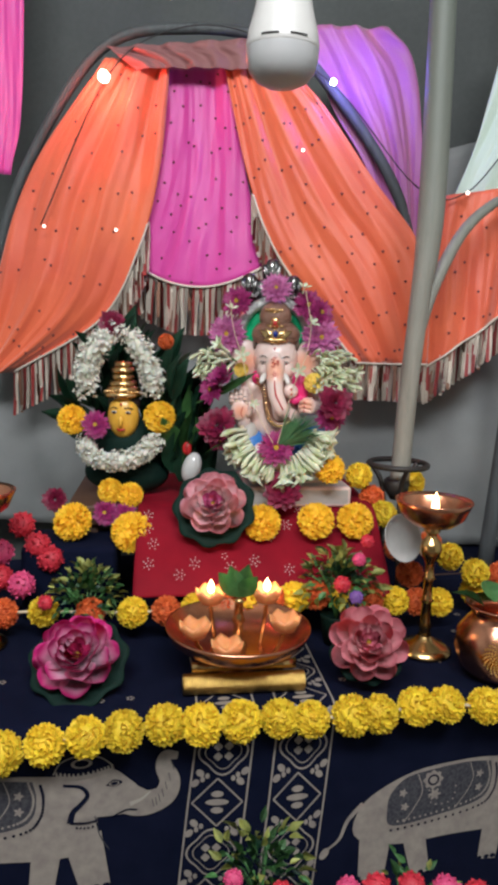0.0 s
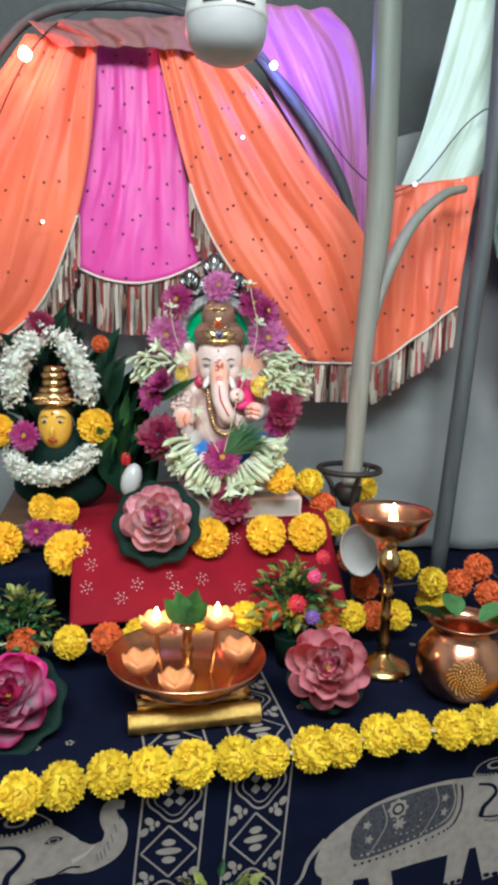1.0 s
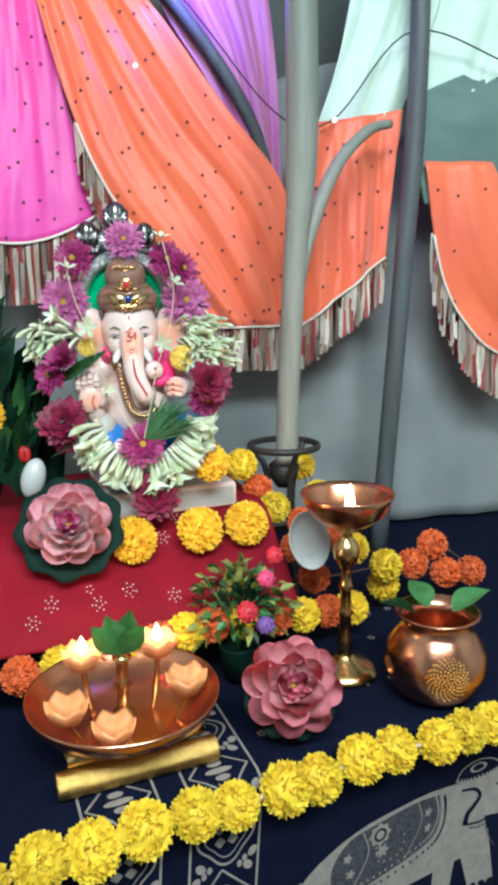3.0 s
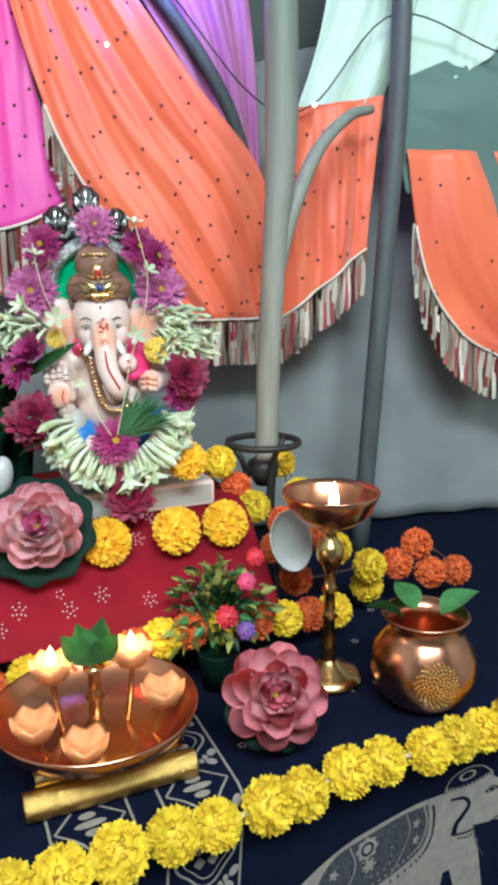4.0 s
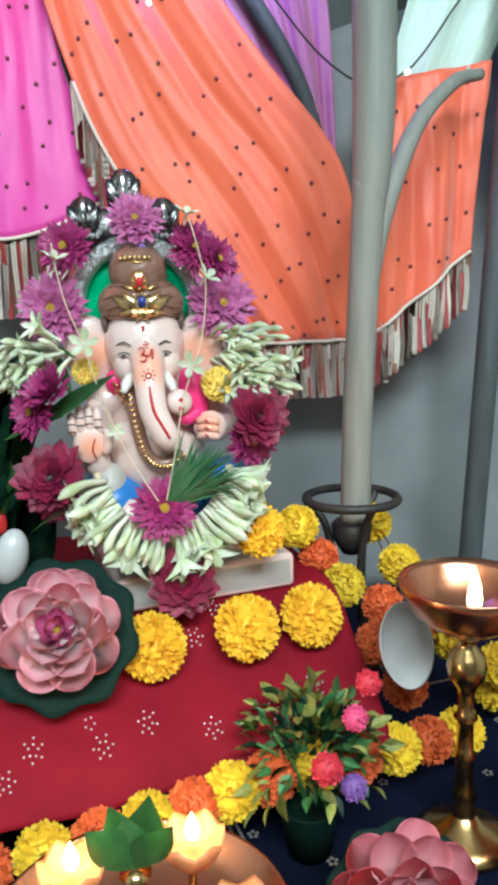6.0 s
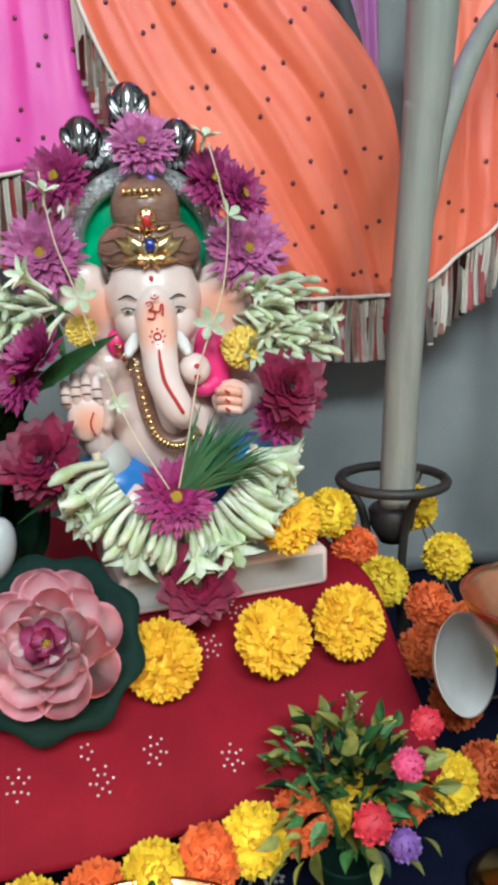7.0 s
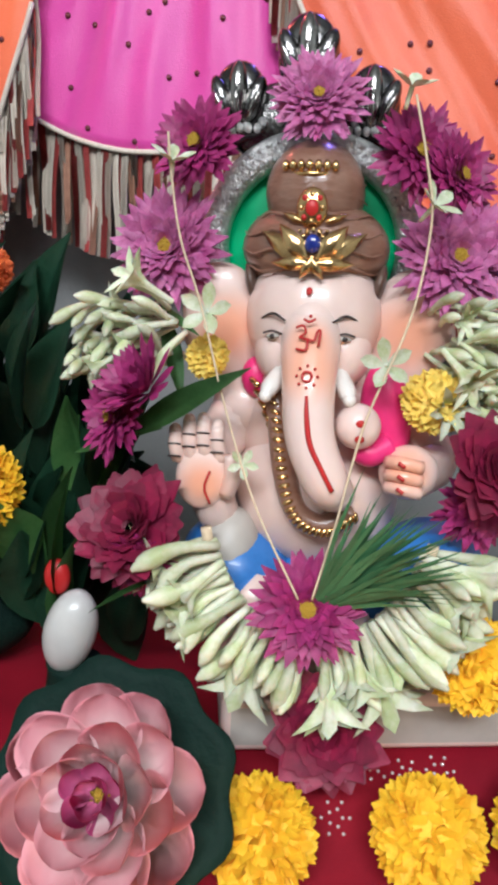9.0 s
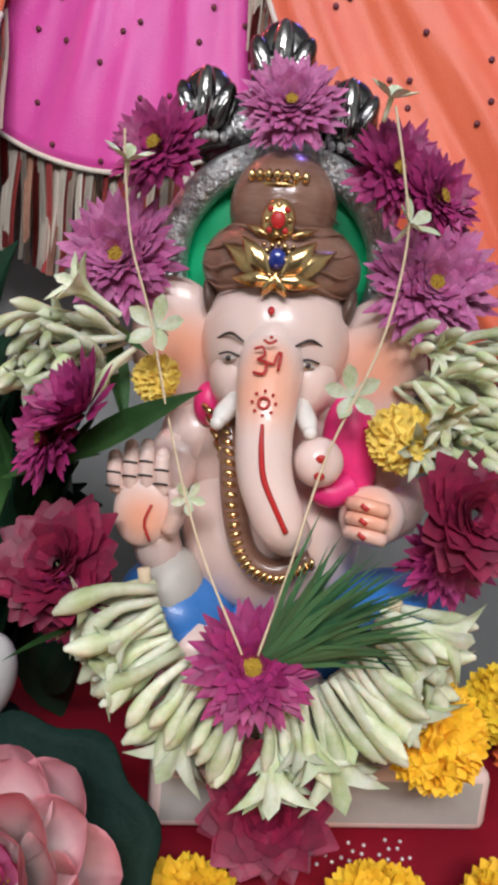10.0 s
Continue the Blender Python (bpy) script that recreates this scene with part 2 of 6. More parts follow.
def tube(bm, pts, radii, mi=0, seg=8, n=14, cap=True):
    line = smooth_spline(pts, n)
    if not isinstance(radii, (list, tuple)):
        radii = [radii, radii]
    rs = [v.x for v in smooth_spline([(r, 0, 0) for r in radii], n)]
    rings, side = [], None
    for i, p in enumerate(line):
        d = (line[min(i + 1, n - 1)] - line[max(i - 1, 0)]).normalized()
        if side is None:
            side = d.orthogonal().normalized()
        side = (side - d * side.dot(d)).normalized()
        up = d.cross(side)
        rings.append([bm.verts.new(p + rs[i] * (math.cos(a) * side + math.sin(a) * up)) for a in (2 * math.pi * k / seg for k in range(seg))])
    for a, b in zip(rings, rings[1:]):
        for k in range(seg):
            bm.faces.new((a[k], a[(k + 1) % seg], b[(k + 1) % seg], b[k])).material_index = mi
    if cap:
        bm.faces.new(rings[0][::-1]).material_index = mi
        bm.faces.new(rings[-1]).material_index = mi


def lathe(bm, prof, seg=40, mi=0, at=(0, 0, 0)):
    """Turns a profile of (radius, height) round the upright axis at a place."""
    at = Vector(at)
    rings = [[bm.verts.new(at + Vector((max(r, 1e-4) * math.cos(2 * math.pi * k / seg), max(r, 1e-4) * math.sin(2 * math.pi * k / seg), z))) for k in range(seg)] for r, z in prof]
    for a, b in zip(rings, rings[1:]):
        for k in range(seg):
            bm.faces.new((a[k], a[(k + 1) % seg], b[(k + 1) % seg], b[k])).material_index = mi


def box(bm, c, s, rot=(0, 0, 0), mi=0, bevel=0.0):
    res = bmesh.ops.create_cube(bm, size=1, matrix=pose(*c, *rot) @ Matrix.Diagonal((*s, 1)))
    vs = res["verts"]
    for f in {f for v in vs for f in v.link_faces}:
        f.material_index = mi
    if bevel:
        es = list({e for v in vs for e in v.link_edges})
        bmesh.ops.bevel(bm, geom=es, offset=bevel, segments=3, profile=0.5, affect="EDGES")


def sheet(bm, fn, nu, nv, mi=0):
    """A grid over fn(s, t), s and t from 0 to 1."""
    rows = [[bm.verts.new(fn(i / nu, j / nv)) for i in range(nu + 1)] for j in range(nv + 1)]
    for j in range(nv):
        for i in range(nu):
            bm.faces.new((rows[j][i], rows[j][i + 1], rows[j + 1][i + 1], rows[j + 1][i])).material_index = mi


def mesh_of(name, bm, mats, smooth=True):
    me = bpy.data.meshes.new(name)
    bm.normal_update()
    if smooth:
        for f in bm.faces:
            f.smooth = True
    bm.to_mesh(me)
    bm.free()
    for m in mats if isinstance(mats, (list, tuple)) else (mats,):
        me.materials.append(m)
    return me


def thing(name, at, label, category, group="", rot=(0, 0, 0)):
    ob = new(name)
    ob.empty_display_size = 0.02
    ob.matrix_world = pose(*at, *rot)
    return tagged(ob, label, category, group)


def hang(name, me, parent, m=None, label=""):
    """An object on mesh me, under a thing, at the pose m in the parent's own space."""
    ob = new(name, me)
    ob.parent = parent
    if m is not None:
        ob.matrix_basis = m
    return tagged(ob, label)


def part(name, bm, material, parent, label="", smooth=True, m=None):
    return hang(name, mesh_of(name, bm, material, smooth), parent, m, label)


def solid(name, bm, material, label, category, group="", kind="", at=None, smooth=True):
    ob = new(name, mesh_of(name, bm, material, smooth))
    if at is not None:
        ob.matrix_world = at
    return tagged(ob, label, category, group, kind)


def thick(ob, d, offset=0.0):
    md = ob.modifiers.new("thickness", "SOLIDIFY")
    md.thickness, md.offset = d, offset
    return ob


def facing(at, way, spin=0.0, scale=1.0):
    """A pose whose z axis points along way."""
    q = Vector(way).normalized().to_track_quat("Z", "Y")
    return Matrix.Translation(at) @ q.to_matrix().to_4x4() @ pose(0, 0, 0, 0, 0, spin) @ Matrix.Scale(scale, 4)


def petal(bm, m, length, width, cup=0.3, tip=0.5, curl=0.0, mi=0, nu=4, nv=5):
    """A petal that starts at m's origin and runs along its x axis; z is its inner side. tip: 0 pointed, 1 blunt."""
    def fn(s, t):
        w = width * min(1.0, t / 0.55) ** 0.7 * (1 - min(t, 0.999) ** (1.6 + 6 * tip)) ** 0.5
        w = max(w, width * 0.16 * (1 - t) + width * 0.02)
        y = (s - 0.5) * w
        z = cup * length * (t * t) + curl * length * t ** 4 + cup * 1.4 * (2 * (s - 0.5)) ** 2 * w
        return m @ Vector((length * t * (1 - 0.15 * abs(cup) * t), y, z))
    sheet(bm, fn, nu, nv, mi)

# ---- room ----
def wall(name, c, s, m, label):
    bm = bmesh.new()
    box(bm, c, s)
    return solid(name, bm, m, label, "wall", kind="structure", smooth=False)


X0, X1, Y0, Y1, H = -1.5, 1.7, -1.8, 1.62, 2.5
wall("floor", ((X0 + X1) / 2, (Y0 + Y1) / 2, -0.05), (X1 - X0, Y1 - Y0, 0.1), M_FLOOR, "plain stone floor of a small dim room")
wall("ceiling", ((X0 + X1) / 2, (Y0 + Y1) / 2, H + 0.05), (X1 - X0, Y1 - Y0, 0.1), M_ROOM, "plain painted ceiling over the shrine")
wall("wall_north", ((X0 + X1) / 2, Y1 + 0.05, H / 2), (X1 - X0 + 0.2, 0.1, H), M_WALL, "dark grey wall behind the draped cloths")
wall("wall_south", ((X0 + X1) / 2, Y0 - 0.05, H / 2), (X1 - X0 + 0.2, 0.1, H), M_ROOM, "plain painted wall facing the shrine")
wall("wall_west", (X0 - 0.05, (Y0 + Y1) / 2, H / 2), (0.1, Y1 - Y0, H), M_ROOM, "plain painted side wall")
wall("wall_east", (X1 + 0.05, (Y0 + Y1) / 2, H / 2), (0.1, Y1 - Y0, H), M_ROOM, "plain painted side wall")


# ---- draped cloths behind the shrine ----
def drape(name, left, right, y, m, label, folds=5, depth=0.010, sag=0.0, sequins=0, seed=1, n=36, slant=0.0):
    """A cloth between two edges given as (x, z) from top to bottom, with soft folds that run down it."""
    rnd = random.Random(seed)
    lo = smooth_spline([(x, 0, z) for x, z in left], n + 1)
    hi = smooth_spline([(x, 0, z) for x, z in right], n + 1)
    ph = [rnd.uniform(0, 6.28) for _ in range(4)]

    def fn(s, t):
        k = t * n
        i = min(int(k), n - 1)
        a, b = lo[i].lerp(lo[i + 1], k - i), hi[i].lerp(hi[i + 1], k - i)
        p = a.lerp(b, s)
        p.z -= sag * 4 * s * (1 - s) * t ** 1.5
        q = s + slant * t + 0.06 * math.sin(4 * t + ph[3])
        w = 0.55 * depth * (math.sin(2 * math.pi * folds * 0.6 * q + ph[0]) + 0.4 * math.sin(2 * math.pi * folds * 1.3 * q + ph[1] + 3 * t) * math.sin(3 * t + ph[2]))
        w += 0.9 * depth * noise.noise(Vector((folds * 1.1 * q, 2.2 * t, ph[0]))) + 0.35 * depth * noise.noise(Vector((folds * 4 * q, 5 * t, ph[1])))
        p.y = y - w - 0.012 * math.sin(math.pi * s) * t
        return p

    bm = bmesh.new()
    sheet(bm, fn, 60, n)
    ob = thick(solid(name, bm, m, label, "drape", "draped cloths"), 0.0015)
    if sequins:
        bm = bmesh.new()
        bmesh.ops.create_circle(bm, cap_ends=True, segments=10, radius=0.0022)
        bmesh.ops.solidify(bm, geom=bm.faces[:], thickness=0.0008)
        dot = mesh_of("sequin", bm, M_SEQ)
        rows = int(math.sqrt(sequins)) + 1
        for j in range(rows):
            for i in range(rows):
                s, t = (i + 0.3 + 0.5 * (j % 2) + rnd.uniform(-0.33, 0.33)) / (rows + 0.4), (j + 0.5 + rnd.uniform(-0.38, 0.38)) / rows
                if s < 0.96:
                    hang("sequin", dot, ob, pose(*(fn(s, t) + Vector((0, -0.0022, 0))), 90, 0, 0))
    return ob, fn


def fringe(parent, fn, edge, count, length, seed):
    """Hanging strands under an edge of a drape; edge(k) gives (s, t)."""
    rnd = random.Random(seed)
    meshes = []
    for k in range(4):
        bm = bmesh.new()
        sheet(bm, lambda s, t: Vector(((s - 0.5) * 0.0068 * (1 - 0.2 * t), 0.0025 * math.sin(5 * t + k * 1.7) + 0.001 * math.cos(3 * s), -length * t)), 3, 8)
        bmesh.ops.solidify(bm, geom=bm.faces[:], thickness=0.0012)
        meshes.append([mesh_of("strand", bm.copy(), m) for m in M_FRINGE])
        bm.free()
    bm = bmesh.new()
    tube(bm, [fn(*edge(i / 40)) + Vector((0, -0.001, 0)) for i in range(41)], 0.0022, seg=6, n=60)
    part("hem", bm, M_FRINGE[0], parent, "woven gold hem")
    for i in range(count):
        s, t = edge(i / (count - 1))
        p = fn(s, t)
        me = meshes[rnd.randrange(4)][(0, 0, 2, 0, 1, 0, 2)[i % 7]]
        hang("strand", me, parent, pose(p.x, p.y + 0.004 + rnd.uniform(-0.002, 0.002), p.z + 0.004, 0, rnd.uniform(-3, 3), rnd.uniform(-10, 10)))


M_FRINGE = [mat("fringe_cream", (0.74, 0.66, 0.55), (0.62, 0.52, 0.42), 120, 0.45, vary=0.15, bump=0.3, stretch=(4, 4, 0.4)),
            mat("fringe_brown", (0.38, 0.20, 0.13), (0.30, 0.14, 0.09), 120, 0.45, vary=0.2, bump=0.3),
            mat("fringe_red", (0.45, 0.07, 0.06), (0.36, 0.05, 0.05), 120, 0.45, vary=0.2, bump=0.3)]

pink, pink_fn = drape("magenta_drape", [(-0.16, 1.685), (-0.175, 1.50), (-0.215, 1.352)], [(-0.04, 1.685), (-0.015, 1.50), (0.035, 1.365)], 1.41, M_PINK,
                      "magenta satin swag with dark sequins and a striped fringe", 4, 0.006, sag=0.045, sequins=42, seed=3)
fringe(pink, pink_fn, lambda k: (k, 1.0), 62, 0.09, 5)
left, left_fn = drape("orange_drape", [(-0.262, 1.69), (-0.392, 1.507), (-0.455, 1.33), (-0.50, 1.145)], [(-0.15, 1.685), (-0.165, 1.512), (-0.20, 1.377), (-0.27, 1.25), (-0.43, 1.15)], 1.39,
                      M_ORANGE, "orange satin swag pulled aside with a striped fringe", 5, 0.009, sequins=44, seed=4)
fringe(left, left_fn, lambda k: (1.0, 0.42 + 0.58 * k), 84, 0.085, 6)
mid, mid_fn = drape("orange_drape", [(-0.06, 1.685), (-0.012, 1.50), (0.036, 1.385), (0.11, 1.285), (0.19, 1.19)], [(0.022, 1.700), (0.104, 1.632), (0.201, 1.505), (0.285, 1.40), (0.310, 1.30), (0.314, 1.192)], 1.39,
                    M_ORANGE, "orange satin swag with dark sequins and a striped fringe", 5, 0.008, sequins=64, seed=5)
fringe(mid, mid_fn, lambda k: (0.0, 0.30 + 0.70 * k / 0.62) if k < 0.62 else ((k - 0.62) / 0.38, 1.0), 108, 0.07, 7)
right, right_fn = drape("orange_drape", [(0.325, 1.478), (0.308, 1.33), (0.312, 1.187)], [(0.465, 1.50), (0.455, 1.40), (0.445, 1.29)], 1.39,
                        M_ORANGE, "short orange satin swag beside the pole with a striped fringe", 4, 0.007, sequins=20, seed=6)
fringe(right, right_fn, lambda k: (k, 1.0), 40, 0.07, 8)
far, far_fn = drape("orange_drape", [(0.505, 1.43), (0.540, 1.26), (0.60, 1.165), (0.67, 1.125)], [(0.72, 1.43), (0.82, 1.33), (0.86, 1.20), (0.86, 1.11)], 1.39,
                    M_ORANGE, "orange satin swag at the far side of the dark pole", 4, 0.008, sequins=20, seed=7)
fringe(far, far_fn, lambda k: (0.0, 0.2 + 0.8 * k / 0.6) if k < 0.6 else ((k - 0.6) / 0.4, 1.0), 58, 0.075, 9)
drape("pale_green_drape", [(0.42, 1.80), (0.375, 1.58), (0.34, 1.475)], [(0.56, 1.80), (0.51, 1.60), (0.47, 1.495)], 1.405, M_PALE, "pale green net cloth above the orange swag", 4, 0.006, seed=8)
drape("pale_green_drape", [(0.50, 1.80), (0.505, 1.56), (0.535, 1.505)], [(0.78, 1.80), (0.74, 1.66), (0.66, 1.575)], 1.41, M_PALE, "pale green net cloth gathered beside the dark pole", 4, 0.006, seed=9)
drape("dark_green_drape", [(0.48, 1.52), (0.49, 1.45), (0.51, 1.37)], [(0.68, 1.60), (0.86, 1.56), (0.90, 1.28)], 1.402, M_TEAL, "dark green net cloth spread like a fan", 3, 0.006, seed=10)
drape("pink_drape", [(0.075, 1.76), (0.125, 1.63), (0.195, 1.52), (0.255, 1.36)], [(0.215, 1.755), (0.262, 1.70), (0.285, 1.56), (0.295, 1.34)], 1.428, M_PURPLE, "pink satin cloth lit by a violet lamp", 5, 0.008, seed=11)
drape("rose_drape", [(-0.255, 1.702), (-0.235, 1.688), (-0.205, 1.668)], [(0.035, 1.722), (0.020, 1.700), (0.005, 1.668)], 1.376, M_DUSKY, "gathered dusky rose cloth along the top of the arch", 9, 0.006, seed=15)
drape("magenta_drape", [(-0.50, 2.495), (-0.50, 1.70), (-0.48, 1.50)], [(-0.41, 2.495), (-0.415, 1.70), (-0.44, 1.50)], 1.42, M_PINK, "narrow magenta satin strip hanging beside the arch", 3, 0.005, seed=12)
drape("grey_curtain", [(-0.95, 1.22), (-0.95, 1.05), (-0.95, 0.84)], [(1.15, 1.80), (1.15, 1.3), (1.15, 0.84)], 1.50, M_GREY, "light grey curtain hanging in folds behind the shrine", 26, 0.012, seed=13)

# ---- poles ----
pole = thing("bamboo_pole", (0.258, 1.235, 1.01), "pale bamboo pole with a forked branch in a ring stand", "pole")
bm = bmesh.new()
tube(bm, [(0, 0, 0), (0.003, 0, 0.12), (0.010, 0, 0.25), (0.016, 0, 0.34)], [0.0155, 0.0150, 0.0150, 0.0165], seg=16, n=24)
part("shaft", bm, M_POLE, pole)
bm = bmesh.new()
tube(bm, [(0.012, 0, 0.29), (0.018, 0, 0.36), (0.020, 0, 0.50), (0.012, 0, 0.95)], [0.0135, 0.0185, 0.0205, 0.018], seg=16, n=24)
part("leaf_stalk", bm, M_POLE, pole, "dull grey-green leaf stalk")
bm = bmesh.new()
tube(bm, [(0.012, 0, 0.24), (0.034, 0.015, 0.31), (0.078, 0.045, 0.395), (0.13, 0.075, 0.445), (0.17, 0.10, 0.46)], [0.0115, 0.0105, 0.0090, 0.0075, 0.006], seg=12, n=24)
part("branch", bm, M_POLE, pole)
bm = bmesh.new()
tube(bm, [(-0.54, 1.41, 0.0), (-0.54, 1.41, 0.9), (-0.520, 1.41, 1.15), (-0.470, 1.41, 1.34), (-0.405, 1.41, 1.52), (-0.275, 1.41, 1.71), (-0.12, 1.41, 1.745), (0.04, 1.41, 1.722), (0.130, 1.41, 1.645), (0.225, 1.41, 1.52),
          (0.270, 1.425, 1.42), (0.276, 1.428, 1.32), (0.278, 1.420, 1.215)], 0.0095, seg=12, n=90)
solid("bent_pole", bm, M_DARKPOLE, "dark bent pole that carries the swags as an arch", "pole")
stand = thing("ring_stand", (0.254, 1.235, 0.833), "black iron ring stand that holds the bamboo pole", "stand")
bm = bmesh.new()
tube(bm, [(0.046 * math.cos(a), 0.046 * math.sin(a), 0.207) for a in (2 * math.pi * k / 16 for k in range(17))], 0.0045, seg=8, n=48, cap=False)
part("ring", bm, M_IRON, stand)
for a in (-80, 40, 160):
    bm = bmesh.new()
    c, s = math.cos(radians(a)), math.sin(radians(a))
    tube(bm, [(0.046 * c, 0.046 * s, 0.207), (0.024 * c, 0.024 * s, 0.17), (0.020 * c, 0.020 * s, 0.09), (0.045 * c, 0.045 * s, 0.003)], 0.004, seg=8, n=20)
    part("leg", bm, M_IRON, stand)
bm = bmesh.new()
lathe(bm, [(0, 0.150), (0.010, 0.150), (0.019, 0.165), (0.021, 0.180), (0.017, 0.184), (0, 0.18)], 20)
part("socket", bm, M_IRON, stand)
bm = bmesh.new()
tube(bm, [(0.47, 1.36, 2.0), (0.478, 1.36, 1.55), (0.462, 1.36, 1.25), (0.435, 1.36, 0.83)], 0.014, seg=12, n=24)
solid("dark_pole", bm, M_DARKPOLE, "dark wooden pole between the orange swags", "pole")

# ---- table and its cloth ----
EDGE, EX, EN = Vector((0.057, 0.815, 0.83)), Vector((0.958, 0.286, 0)), Vector((0.286, -0.958, 0))
table = thing("table", (EDGE.x, EDGE.y, 0), "wooden table hidden under a printed cloth", "table", rot=(0, 0, 16.6))
bm = bmesh.new()
box(bm, (0.1, 0.29, 0.80), (1.5, 0.54, 0.04), bevel=0.004)
part("tabletop", bm, M_WOOD, table)
for x in (-0.6, 0.8):
    for y in (0.07, 0.52):
        bm = bmesh.new()
        box(bm, (x, y, 0.39), (0.05, 0.05, 0.78), bevel=0.004)
        part("leg", bm, M_WOOD, table)


def on_cloth(u, d, lift=0.0):
    """A place on the cloth: u along the table's edge, d down from the edge (below 0: back over the top)."""
    r = 0.012
    wave = 0.004 * math.sin(14 * u) + 0.003 * math.sin(31 * u + 1.0)
    if d <= 0:
        out, z, nz, nn = d, 0.0, 1.0, 0.0
    elif d < r * math.pi / 2:
        a = d / r
        out, z, nz, nn = r * math.sin(a), r * (math.cos(a) - 1), math.cos(a), math.sin(a)
    else:
        q = d - r * math.pi / 2
        out, z, nz, nn = r + wave * min(1, q / 0.1), -r - q, 0.0, 1.0
    p = EDGE + EX * u + EN * (out - 0.008 + lift * nn)
    p.z += 0.003 + z + lift * nz
    return p


cloth = thing("table_cloth", tuple(EDGE), "navy cotton cloth printed with cream borders and motifs", "tablecloth")
TO_CLOTH = Matrix.Translation(-EDGE)


def cloth_part(name, fn, nu, nv, m, lift, label=""):
    bm = bmesh.new()
    sheet(bm, lambda s, t: TO_CLOTH @ on_cloth(*fn(s, t), lift), nu, nv)
    return part(name, bm, m, cloth, label)


cloth_part("cloth_sheet", lambda s, t: (-0.75 + 1.6 * s, -0.56 + 1.26 * t), 150, 140, M_NAVY, 0.0)


def band(points, w, lift, m=None, name="printed_line", n=24, closed=False):
    """A printed line of width w through points (u, d)."""
    line = smooth_spline([(a, b, 0) for a, b in points], n)
    bm = bmesh.new()
    rows = []
    for i, p in enumerate(line):
        q = line[(i + 1) % n] - line[i - 1] if closed else line[min(i + 1, n - 1)] - line[max(i - 1, 0)]
        side = Vector((-q.y, q.x, 0)).normalized() * (w if not isinstance(w, tuple) else w[0] + (w[1] - w[0]) * i / (n - 1)) / 2
        rows.append([bm.verts.new(TO_CLOTH @ on_cloth(v.x, v.y, lift)) for v in (p - side, p + side)])
    for a, b in zip(rows, rows[1:] + (rows[:1] if closed else [])):
        bm.faces.new((a[0], a[1], b[1], b[0]))
    return part(name, bm, m or M_PRINT, cloth)


def blob(c, r, lift, m=None, name="printed_motif", tilt=0.0, n=28, wob=0.0, k=8):
    """A printed oval (or scalloped) patch."""
    bm = bmesh.new()
    ca, sa = math.cos(radians(tilt)), math.sin(radians(tilt))

    def at(a, f):
        g = 1 + wob * math.cos(k * a)
        x, y = f * r[0] * g * math.cos(a), f * r[1] * g * math.sin(a)
        return bm.verts.new(TO_CLOTH @ on_cloth(c[0] + x * ca - y * sa, c[1] + x * sa + y * ca, lift))
    mid_v = at(0, 0)
    inner = [at(2 * math.pi * i / n, 0.55) for i in range(n)]
    outer = [at(2 * math.pi * i / n, 1.0) for i in range(n)]
    for i in range(n):
        j = (i + 1) % n
        bm.faces.new((mid_v, inner[i], inner[j]))
        bm.faces.new((inner[i], outer[i], outer[j], inner[j]))
    return part(name, bm, m or M_PRINT, cloth)


def ring_line(c, r, w, lift, m=None, wob=0.0, k=4, n=40):
    pts = []
    for i in range(n):
        a = 2 * math.pi * i / n
        g = 1 + wob * math.cos(k * a)
        pts.append((c[0] + r[0] * g * math.cos(a), c[1] + r[1] * g * math.sin(a)))
    bm = bmesh.new()
    rows = []
    for i, p in enumerate(pts):
        f = 1 - w / max(r)
        q = (c[0] + (p[0] - c[0]) * f, c[1] + (p[1] - c[1]) * f)
        rows.append([bm.verts.new(TO_CLOTH @ on_cloth(*v, lift)) for v in (q, p)])
    for a, b in zip(rows, rows[1:] + rows[:1]):
        bm.faces.new((a[0], a[1], b[1], b[0]))
    return part("printed_line", bm, m or M_PRINT, cloth)


L1, L2, L3, L4, L5 = 0.0008, 0.0014, 0.0020, 0.0026, 0.0032
